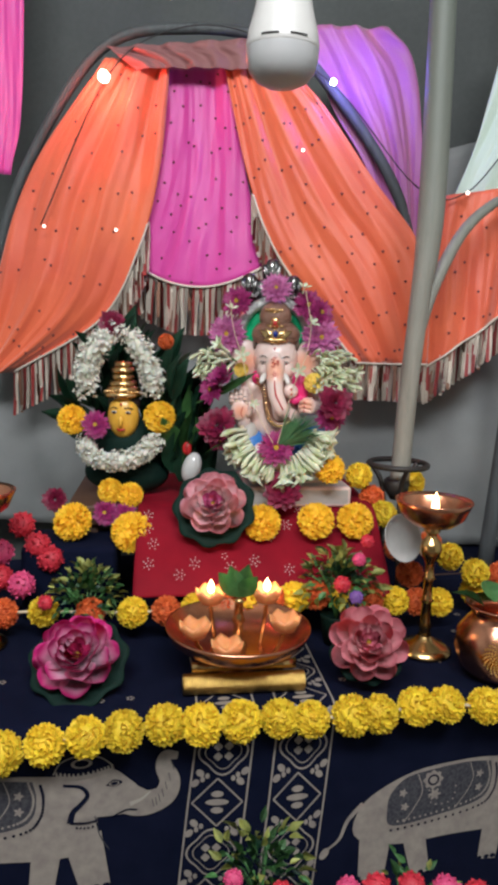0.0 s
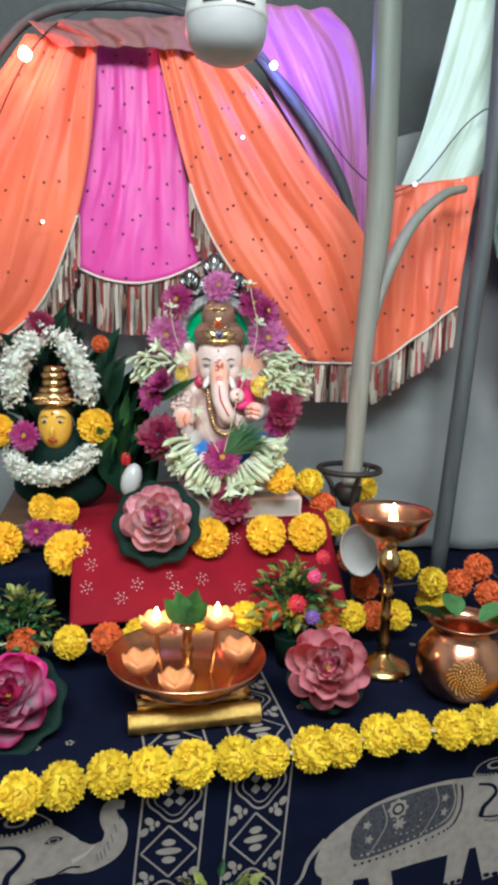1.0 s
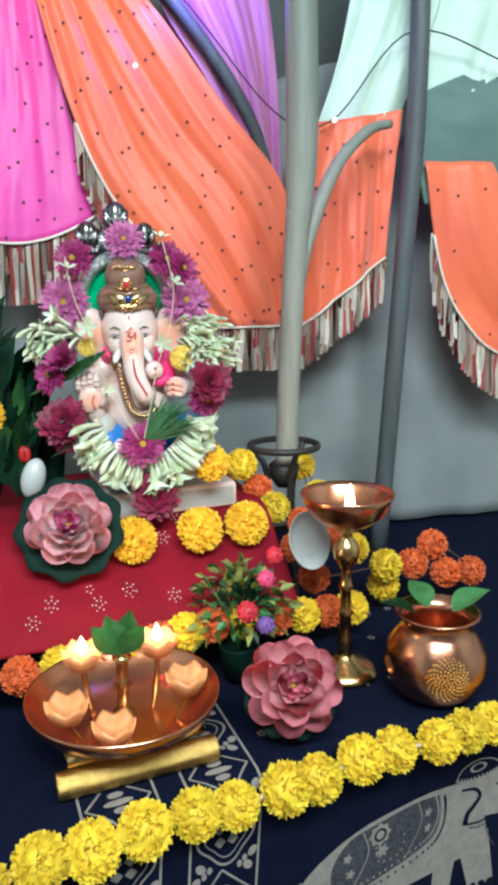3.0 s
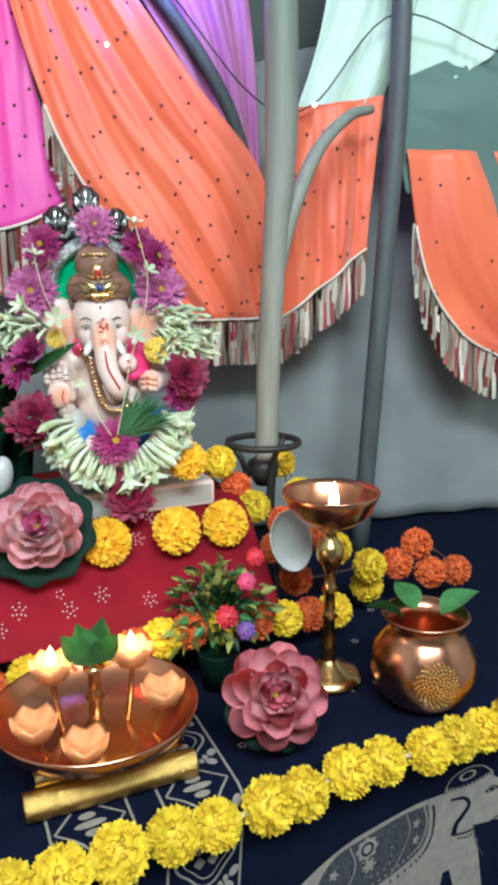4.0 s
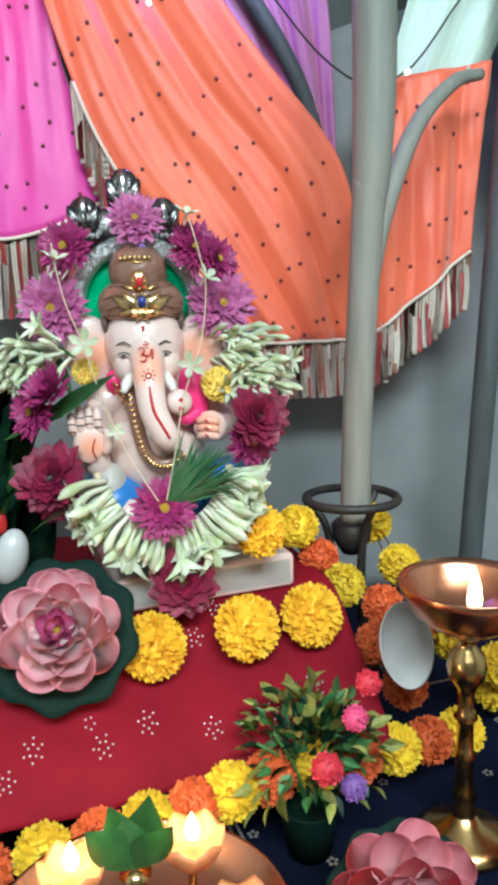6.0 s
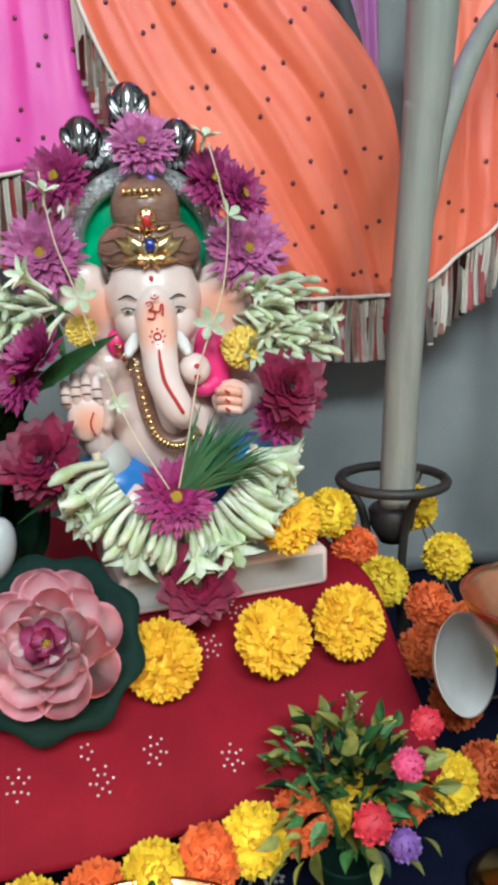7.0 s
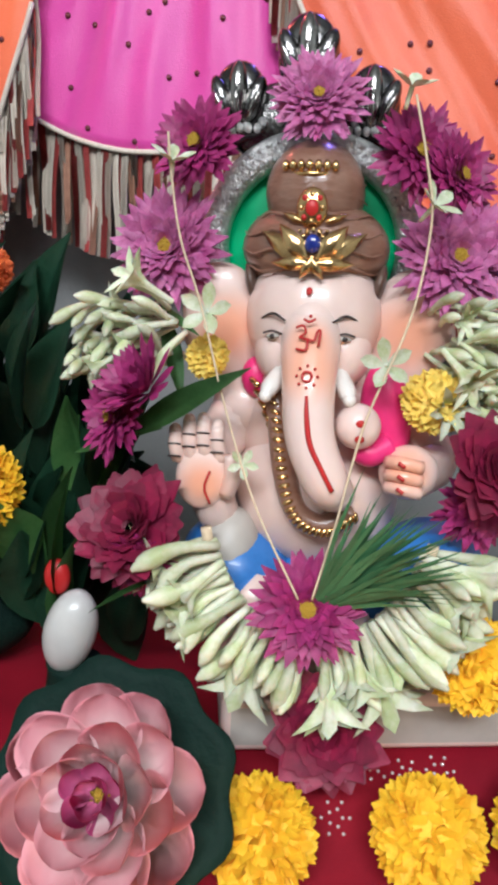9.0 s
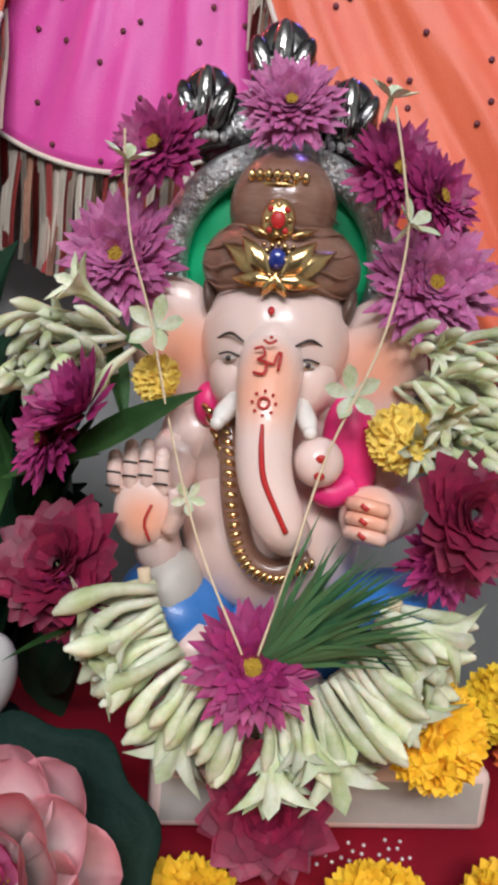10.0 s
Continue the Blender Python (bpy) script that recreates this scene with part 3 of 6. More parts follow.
# two borders that run up over the edge, leaning a little
for u0, w in ((-0.062, 0.064), (0.028, 0.066)):
    lean = lambda d: u0 - 0.085 * d
    for k in (0, 1):
        band([(lean(d) + k * w, d) for d in (-0.30, -0.15, 0.0, 0.06, 0.15, 0.30, 0.5)], 0.0022, L1, n=70)
    for i in range(-4, 9):
        c = (lean(0.062 * i + 0.050) + w / 2, 0.062 * i + 0.050)
        if i % 2 == 0:
            ring_line(c, (0.026, 0.027), 0.0022, L1, wob=0.10)
            ring_line(c, (0.019, 0.020), 0.0012, L1, wob=0.10)
            for a in range(4):
                x, y = 0.006 * (1 if a % 2 else -1), 0.006 * (1 if a // 2 else -1)
                blob((c[0] + x, c[1] + y), (0.0045, 0.0045), L1, wob=0.15, k=4, n=16)
        else:
            h = 0.028
            for q in ((c[0] - h, c[1], c[0], c[1] - h * 1.05), (c[0], c[1] - h * 1.05, c[0] + h, c[1]), (c[0] + h, c[1], c[0], c[1] + h * 1.05), (c[0], c[1] + h * 1.05, c[0] - h, c[1])):
                band([(q[0], q[1]), (q[2], q[3])], 0.002, L1, n=6)
            for y in (-0.010, 0.0, 0.010):
                blob((c[0], c[1] + y), (0.013 - abs(y) * 0.6, 0.004), L1, n=16)
        for sx in (-1, 1):
            for sy in (-1, 1):
                blob((c[0] + sx * 0.025, c[1] + sy * 0.025), (0.004, 0.0055), L1, n=12, tilt=40 * sx * sy)
                blob((c[0] + sx * 0.017, c[1] + sy * 0.029), (0.0026, 0.0035), L1, n=10)


def fill(points, lift, m=None, n=48):
    """A printed patch inside a soft closed outline of (u, d)."""
    line = smooth_spline([(a, b, 0) for a, b in [*points, points[0]]], n + 1)[:n]
    mid_p = sum(line, Vector()) / n
    bm = bmesh.new()
    rings = [[bm.verts.new(TO_CLOTH @ on_cloth(*(mid_p.lerp(p, f)).xy, lift)) for p in line] for f in (0.35, 0.7, 1.0)]
    hub = bm.verts.new(TO_CLOTH @ on_cloth(*mid_p.xy, lift))
    for k in range(n):
        q = (k + 1) % n
        bm.faces.new((hub, rings[0][k], rings[0][q]))
        for a, b in zip(rings, rings[1:]):
            bm.faces.new((a[k], b[k], b[q], a[q]))
    return part("printed_motif", bm, m or M_PRINT, cloth)


def dots(points, count, r, lift, m=None):
    """A printed row of dots."""
    for p in smooth_spline([(a, b, 0) for a, b in points], count):
        blob((p.x, p.y), (r, r), lift, m, "printed_dot", n=8)


def big_motif(ox, oy):
    """The large cream printed animal: a cap on its head, a raised curled trunk, and a dark patterned blanket on its back."""
    P = lambda *pts: [(ox + (u if u > -0.05 else -0.05 + 1.5 * (u + 0.05)), oy + d) for u, d in pts]
    # body, legs, tail
    fill(P((-0.030, 0.012), (-0.070, 0.008), (-0.112, 0.012), (-0.142, 0.030), (-0.162, 0.055), (-0.166, 0.090), (-0.140, 0.106), (-0.090, 0.104), (-0.040, 0.108), (0.010, 0.100), (0.014, 0.060), (-0.005, 0.025)), L1)
    for u, v, w in ((-0.148, -0.150, 0.040), (-0.118, -0.108, 0.030), (-0.036, -0.044, 0.032), (0.000, 0.014, 0.040)):
        band(P((u, 0.085), ((u + v) / 2, 0.118), (v, 0.150)), (w, w * 0.8), L1, n=14)
        for k in (-1, 0, 1):
            blob(P((v + 0.28 * w * k, 0.147))[0], (0.12 * w, 0.003), L2, M_NAVY, n=10)
    band(P((-0.160, 0.050), (-0.172, 0.070), (-0.178, 0.092), (-0.188, 0.104)), (0.006, 0.0025), L1, n=16)
    blob(P((-0.190, 0.108))[0], (0.005, 0.008), L1, tilt=35, n=14)
    # head and trunk
    fill(P((-0.034, 0.014), (0.000, 0.004), (0.030, 0.009), (0.046, 0.021), (0.060, 0.037), (0.062, 0.056), (0.042, 0.065), (0.015, 0.064), (-0.012, 0.066), (-0.034, 0.048)), L2)
    band(P((0.044, 0.046), (0.066, 0.056), (0.087, 0.050), (0.093, 0.032), (0.086, 0.014), (0.088, 0.001), (0.101, 0.002)), (0.036, 0.009), L2, n=44)
    for k in range(7):
        c = P((0.074 + 0.0035 * k, 0.058 - 0.0012 * k * k))[0]
        band([(c[0], c[1] - 0.006), (c[0] + 0.002, c[1] + 0.004)], 0.0008, L3, M_PRINT_D, n=4)
    band(P((0.050, 0.054), (0.062, 0.050), (0.072, 0.042)), (0.006, 0.0015), L4, M_TUSK, n=12)
    band(P((0.030, 0.066), (0.046, 0.060), (0.058, 0.062)), 0.0018, L4, M_NAVY, n=12)
    # ear, neck lines
    fill(P((-0.022, 0.022), (-0.004, 0.024), (0.006, 0.034), (0.002, 0.050), (-0.014, 0.064), (-0.022, 0.050)), L3)
    band(P((-0.020, 0.022), (-0.002, 0.026), (0.005, 0.036), (-0.002, 0.046), (-0.010, 0.054), (-0.013, 0.066)), (0.003, 0.007), L4, M_NAVY, n=28)
    band(P((0.013, 0.062), (0.018, 0.085), (0.028, 0.104)), 0.0012, L3, M_PRINT_D, n=14)
    band(P((-0.013, 0.066), (0.004, 0.068), (0.018, 0.066)), 0.0022, L4, M_NAVY, n=12)
    dots(P((-0.006, 0.072), (0.006, 0.074), (0.020, 0.070)), 7, 0.0013, L4, M_NAVY)
    # cap with a ring and a row of ticks
    fill(P((-0.030, 0.009), (-0.022, -0.004), (-0.002, -0.010), (0.018, -0.006), (0.032, 0.005), (0.014, 0.011), (-0.010, 0.013)), L3, M_NAVY)
    band(P((-0.030, 0.009), (-0.022, -0.004), (-0.002, -0.010), (0.018, -0.006), (0.032, 0.005)), 0.0015, L4, n=28)
    ring_line(P((-0.001, -0.001))[0], (0.011, 0.0055), 0.0035, L4)
    band(P((-0.031, 0.011), (-0.008, 0.0155), (0.014, 0.0135), (0.033, 0.0075)), 0.0012, L4, n=24)
    for p in smooth_spline([(a, b, 0) for a, b in P((-0.027, 0.0085), (-0.008, 0.0120), (0.014, 0.0100), (0.030, 0.0055))], 14):
        band([(p.x, p.y - 0.0022), (p.x + 0.0008, p.y + 0.0028)], 0.0022, L4, n=4)
    # eye
    fill(P((0.024, 0.028), (0.032, 0.022), (0.042, 0.026), (0.034, 0.030)), L3, M_NAVY, 24)
    ring_line(P((0.033, 0.0262))[0], (0.0055, 0.0028), 0.0016, L4)
    blob(P((0.033, 0.0262))[0], (0.0026, 0.0016), L5, M_NAVY, n=10)
    # dark blanket with light edges, dots and a flower
    edge = ((-0.050, 0.014), (-0.046, 0.034), (-0.050, 0.056), (-0.062, 0.068), (-0.098, 0.075), (-0.136, 0.082), (-0.141, 0.058), (-0.138, 0.038), (-0.126, 0.020), (-0.105, 0.013), (-0.075, 0.010))
    fill(P(*edge), L2, M_PRINT_D, 66)
    band(P(*edge, edge[0]), 0.0022, L3, n=72)
    dots(P((-0.0535, 0.016), (-0.050, 0.036), (-0.054, 0.054), (-0.066, 0.063), (-0.100, 0.070), (-0.131, 0.076)), 34, 0.0015, L3)
    dots(P((-0.043, 0.020), (-0.040, 0.036), (-0.044, 0.058), (-0.058, 0.073), (-0.098, 0.080), (-0.136, 0.087)), 34, 0.0017, L3, M_NAVY)
    band(P((-0.116, 0.018), (-0.112, 0.040), (-0.118, 0.060), (-0.126, 0.078)), 0.0014, L3, n=20)
    band(P((-0.070, 0.012), (-0.066, 0.034), (-0.072, 0.052), (-0.082, 0.070)), 0.0012, L3, n=20)
    blob(P((-0.103, 0.027))[0], (0.012, 0.011), L3, wob=0.14, k=8)
    ring_line(P((-0.103, 0.027))[0], (0.0075, 0.007), 0.0025, L4, M_NAVY)
    blob(P((-0.101, 0.046))[0], (0.0065, 0.0060), L3, wob=0.35, k=6)
    dots(P((-0.082, 0.040), (-0.084, 0.056), (-0.094, 0.060), (-0.104, 0.056), (-0.106, 0.040)), 9, 0.0012, L3)
    for u, d in ((-0.128, 0.040), (-0.126, 0.058), (-0.060, 0.030), (-0.060, 0.048)):
        blob(P((u, d))[0], (0.0042, 0.0042), L3, wob=0.35, k=5, n=20)


big_motif(-0.1855, 0.048)
big_motif(0.348, 0.082)
rnd = random.Random(21)
for i in range(34):
    u, d = rnd.uniform(-0.30, 0.42), -rnd.uniform(0.03, 0.24)
    if -0.1 < u < 0.11:
        continue
    for k in range(5):
        a = 2 * math.pi * k / 5
        blob((u + 0.0032 * math.cos(a), d + 0.0032 * math.sin(a)), (0.0017, 0.0017), L1, n=6, name="printed_petal")

# ---- stool with red cloth ----
stool = thing("low_stool", (-0.04, 1.235, 0.833), "low wooden stool under a red sequined cloth", "stool", rot=(0, 0, 9))
bm = bmesh.new()
box(bm, (0.0, 0.0, 0.134), (0.44, 0.22, 0.03), bevel=0.003)
part("seat", bm, M_WOOD, stool)
for x in (-0.19, 0.19):
    bm = bmesh.new()
    box(bm, (x, 0.0, 0.0597), (0.03, 0.2, 0.118), bevel=0.003)
    part("leg", bm, M_WOOD, stool)


RED_LINE = smooth_spline([(0, a, b) for a, b in [(-0.245, 0.840), (-0.238, 0.875), (-0.215, 0.912), (-0.165, 0.950), (-0.118, 0.984), (-0.05, 0.986), (0.12, 0.986)]], 61)


def red_at(u, v):
    """The red cloth: u across, v from its foot (0) up the slope and back over the top (1)."""
    line = RED_LINE
    k = min(max(v, 0.0), 1.0) * 60
    p = line[min(int(k), 59)].lerp(line[min(int(k), 59) + 1], k - min(int(k), 59))
    w = 0.004 * math.sin(17 * u + 3 * v) + 0.003 * math.sin(41 * u - 2 * v)
    k = max(0.0, 1 - v * 1.6)
    c, s = math.cos(radians(9)), math.sin(radians(9))
    x, y = u, p.y + w * k
    return Vector((x * c - y * s + 0.0, x * s + y * c + 1.235, p.z + 0.4 * w * k))


bm = bmesh.new()
sheet(bm, lambda s, t: red_at(-0.155 + 0.350 * s, 0.24 + 0.76 * t), 60, 50)
red = thick(solid("red_cloth", bm, M_REDCLOTH, "deep red cloth with silver sequin flowers over the stool", "cloth"), 0.002)
bm = bmesh.new()
bmesh.ops.create_icosphere(bm, subdivisions=1, radius=0.0010)
dot = mesh_of("sequin", bm, M_SILVERDOT)
rnd = random.Random(5)
count = 0
for k in range(26):
    u, v = rnd.uniform(-0.14, 0.18), rnd.uniform(0.32, 0.66)
    for r, n in ((0.0035, 5), (0.007, 6)):
        for i in range(n):
            if count < 280:
                a = 2 * math.pi * i / n + k
                hang("sequin", dot, red, Matrix.Translation(red_at(u + r * math.cos(a), v + r * 3.4 * math.sin(a)) + Vector((0, -0.0010, 0.0012))))
                count += 1


bm = bmesh.new()
box(bm, (-0.225, 1.075, 0.886), (0.13, 0.10, 0.106), (0, 0, 9), bevel=0.008)
solid("cloth_block", bm, M_NAVY, "small block under dark cloth beside the stool", "block")

# ---- flowers ----
def pompon(r, m, seed, layers=7, flat=1.0, per=18):
    """A many-petalled round flower head; z is its face."""
    rnd = random.Random(seed)
    bm = bmesh.new()
    for j in range(layers):
        el = radians(-50 + 140 * j / (layers - 1))
        n = max(4, int(per * math.cos(el) + 3))
        for i in range(n):
            az = 2 * math.pi * (i + 0.5 * (j % 2) + rnd.uniform(-0.25, 0.25)) / n
            d = Vector((math.cos(el) * math.cos(az), math.cos(el) * math.sin(az), math.sin(el) * flat))
            tilt = Vector((math.cos(az), math.sin(az), 0.25)) if el > 0.5 else d
            q = (d * 0.7 + tilt * 0.45 + Vector((rnd.uniform(-.2, .2), rnd.uniform(-.2, .2), rnd.uniform(-.1, .2)))).normalized().to_track_quat("X", "Z").to_matrix().to_4x4()
            petal(bm, Matrix.Translation(d * 0.68 * r) @ q @ pose(0, 0, 0, rnd.uniform(-60, 60), 0, 0), r * rnd.uniform(0.26, 0.35), r * rnd.uniform(0.28, 0.38), cup=rnd.uniform(-0.2, 0.4), tip=1.0, nu=2, nv=2)
    heart = bmesh.new()
    ellipsoid(heart, (0, 0, -0.03 * r), (0.84 * r, 0.84 * r, 0.80 * r * flat), seg=16, rings=10)
    return mesh_of("petals", bm, m), mesh_of("heart", heart, m)


def put_head(name, pair, parent, m, label=""):
    """A round flower head under a garland, plant or bunch."""
    ob = hang(name, pair[1], parent, m, label)
    tagged(hang("petals", pair[0], ob), kind="stuff")
    return ob


def daisy(r, m, seed, layers=4, per=30, blunt=0.55, spread=0.0, centre=True, wide=0.17):
    """A chrysanthemum: long ray petals in layers that open from a yellow centre; z is its face."""
    rnd = random.Random(seed)
    rays = [bmesh.new(), bmesh.new()]
    for j in range(layers):
        el = 6 + spread + 52 * j / layers
        ln = r * (1.0 - 0.16 * j * min(1, 6 / layers))
        for i in range(per - 2 * j):
            az = 360 * (i + 0.5 * (j % 2)) / (per - 2 * j) + rnd.uniform(-7, 7)
            m4 = pose(0, 0, 0.03 * r * j, 0, 0, az) @ pose(0.10 * r, 0, 0, rnd.uniform(-14, 14), -el + rnd.uniform(-9, 9), 0)
            petal(rays[2 * j // layers], m4, ln * rnd.uniform(0.82, 1.0), r * wide * rnd.uniform(0.85, 1.15), cup=rnd.uniform(-0.15, 0.12), tip=blunt, nu=2, nv=4)
    heads = [mesh_of("petals", bm, m) for bm in rays]
    core = None
    if centre:
        bm = bmesh.new()
        ellipsoid(bm, (0, 0, 0.10 * r), (0.22 * r, 0.22 * r, 0.14 * r), seg=14, rings=8)
        for i in range(26):
            q = 0.04 * r * math.sqrt(i)
            ellipsoid(bm, (q * math.cos(2.4 * i), q * math.sin(2.4 * i), 0.10 * r + 0.13 * r * math.sqrt(max(0.05, 1 - (q / (0.23 * r)) ** 2))), (0.022 * r, 0.022 * r, 0.04 * r), seg=6, rings=4)
        core = mesh_of("centre", bm, M_CENTRE)
    return (*heads, core)


POM_Y = [pompon(0.0215, M_YELLOW, s, 10, 0.95, 28) for s in (1, 2, 3)]
POM_O = [pompon(0.0205, M_ORBALL, s, 10, 0.95, 28) for s in (4, 5)]
MARI = [pompon(0.0275, M_MARI, s, 11, 0.5, 36) for s in (6, 7, 8)]
DAISY_P = [daisy(1.0, M_PURPFL, 11, 6, 36, 1.2, wide=0.21), daisy(1.0, M_PURPFL, 12, 6, 38, 1.2, wide=0.20)]
DAISY_L = [daisy(1.0, M_LILACFL, 13, 8, 40, 1.2, wide=0.19), daisy(1.0, M_LILACFL, 14, 8, 40, 1.2, wide=0.18)]
DAISY_S = [daisy(1.0, M_PURPFL, 15, 5, 22, 0.8, spread=30, centre=False, wide=0.24)]
DAISY_M = [daisy(1.0, M_MAROON, 16, 6, 20, 1.4, spread=6, centre=False, wide=0.44)]


def flower_thing(name, pair, at, way, r, label, category="flower", group="", spin=0.0):
    ob = thing(name, (0, 0, 0), label, category, group)
    ob.matrix_world = facing(at, way, spin)
    for me, nm in zip(pair, ("outer_petals", "inner_petals", "centre")):
        if me:
            tagged(hang(nm, me, ob, Matrix.Scale(r, 4)), kind="stuff" if nm != "centre" else "")
    return ob


def head_thing(name, me, at, way, label, group="", spin=0.0, scale=1.0):
    ob = thing(name, (0, 0, 0), label, "flower", group)
    ob.matrix_world = facing(at, way, spin, scale)
    tagged(hang("petals", me[0], ob), kind="stuff")
    hang("heart", me[1], ob)
    return ob


# yellow garland along the table's edge
garland = thing("yellow_garland", tuple(EDGE), "yellow artificial marigold garland along the table edge", "garland")
rnd = random.Random(8)
path = smooth_spline([(-0.42, 0.63, 0), (-0.19, 0.720, 0), (-0.06, 0.762, 0), (0.057, 0.806, 0), (0.18, 0.838, 0), (0.32, 0.868, 0), (0.42, 0.905, 0), (0.62, 0.975, 0)], 200)
lengths = [0.0]
for a, b in zip(path, path[1:]):
    lengths.append(lengths[-1] + (b - a).length)
step, centres = 0.0405, []
s = 0.01
while s < lengths[-1]:
    i = max(k for k in range(200) if lengths[k] <= s)
    sag = 0.004 * math.sin(s * 19) + rnd.uniform(-0.003, 0.003)
    centres.append(path[i] + Vector((rnd.uniform(-0.002, 0.002), -0.014 + rnd.uniform(-0.004, 0.004), 0.836 + sag)))
    s += step * rnd.uniform(0.86, 1.1)
for i, c in enumerate(centres):
    put_head("flower_head", POM_Y[i % 3], garland, facing(c - EDGE, (rnd.uniform(-0.5, 0.5), -0.6, rnd.uniform(0.2, 0.9)), rnd.uniform(0, 360), rnd.uniform(0.95, 1.12)))
bm = bmesh.new()
tube(bm, [c - EDGE for c in centres], 0.002, seg=6, n=120)
part("string", bm, M_THREAD, garland)

# orange and yellow garland round the foot of the stool
garland2 = thing("orange_garland", (0, 1.0, 0.9), "orange and yellow artificial marigold garland at the stool's foot", "garland")
base2 = Vector((0, 1.0, 0.9))
foot = smooth_spline([(-0.36, 0.93, 0.86), (-0.26, 0.955, 0.872), (-0.12, 0.965, 0.876), (-0.02, 0.975, 0.885), (0.06, 0.985, 0.895), (0.13, 1.005, 0.90), (0.22, 1.04, 0.885), (0.30, 1.07, 0.875)], 18)
for i, c in enumerate(foot):
    put_head("flower_head", (POM_O, POM_Y)[i % 2][i % 2], garland2, facing(c - base2, (rnd.uniform(-0.4, 0.4), -0.7, 0.6), rnd.uniform(0, 360), 1.0))
bm = bmesh.new()
tube(bm, [c - base2 for c in foot], 0.002, seg=6, n=60)
part("string", bm, M_THREAD, garland2)
# the second one, heaped round the ring stand and down the far side
garland3 = thing("orange_garland", (0.24, 1.19, 1.0), "orange and yellow marigold garland heaped round the iron ring stand", "garland")
base3 = Vector((0.24, 1.19, 1.0))
heap = [(0.190, 1.20, 1.025, 1), (0.212, 1.205, 0.990, 0), (0.228, 1.175, 0.972, 1), (0.262, 1.16, 0.955, 0), (0.296, 1.21, 0.975, 1), (0.280, 1.25, 1.008, 1), (0.300, 1.17, 0.93, 0), (0.33, 1.16, 0.915, 1),
        (0.245, 1.125, 0.935, 0), (0.262, 1.10, 0.905, 0), (0.36, 1.12, 0.905, 1), (0.40, 1.13, 0.90, 0), (0.445, 1.13, 0.885, 0), (0.485, 1.14, 0.88, 0), (0.43, 1.14, 0.92, 0), (0.365, 1.14, 0.87, 1)]
for x, y, z, k in heap:
    put_head("flower_head", (POM_O, POM_Y)[k][int(x * 1000) % 2], garland3, facing(Vector((x, y, z)) - base3, (rnd.uniform(-0.4, 0.4), -0.7, 0.5), rnd.uniform(0, 360), 1.02))
bm = bmesh.new()
tube(bm, [Vector(h[:3]) - base3 for h in heap], 0.0009, seg=6, n=60)
part("string", bm, M_WOOD, garland3)

# loose marigolds on the red cloth
for i, (x, y, z, w, sc) in enumerate(((0.047, 1.072, 0.977, -0.1, 1.0), (0.123, 1.081, 0.981, 0.0, 1.0), (0.179, 1.096, 0.980, 0.15, 1.0), (-0.222, 1.062, 0.967, -0.1, 1.05), (-0.137, 1.066, 0.955, 0.05, 1.12))):
    head_thing("marigold", MARI[i % 3], (x, y, z), (w, -0.85, 0.55), "fresh orange-yellow marigold lying on the red cloth", "loose marigolds", 40 * i, sc)


# ---- lotus flowers ----
def lotus_petal(bm, length, width, rise):
    """A rounded, spoon-shaped petal along x; z is its inner side."""
    def fn(s, t):
        k = (1 - math.cos(math.pi * t)) / 2
        w = width * math.sin(math.pi * min(max(t, 0.03), 0.985)) ** 0.75 * (0.45 + 0.55 * min(1.0, k / 0.55))
        e = 2 * s - 1
        return Vector((length * k * (1 - 0.12 * k), 0.5 * e * w * (1 - 0.10 * e * e), rise * length * (k * k - 0.25 * k) + 0.30 * w * e * e))
    sheet(bm, fn, 8, 12)


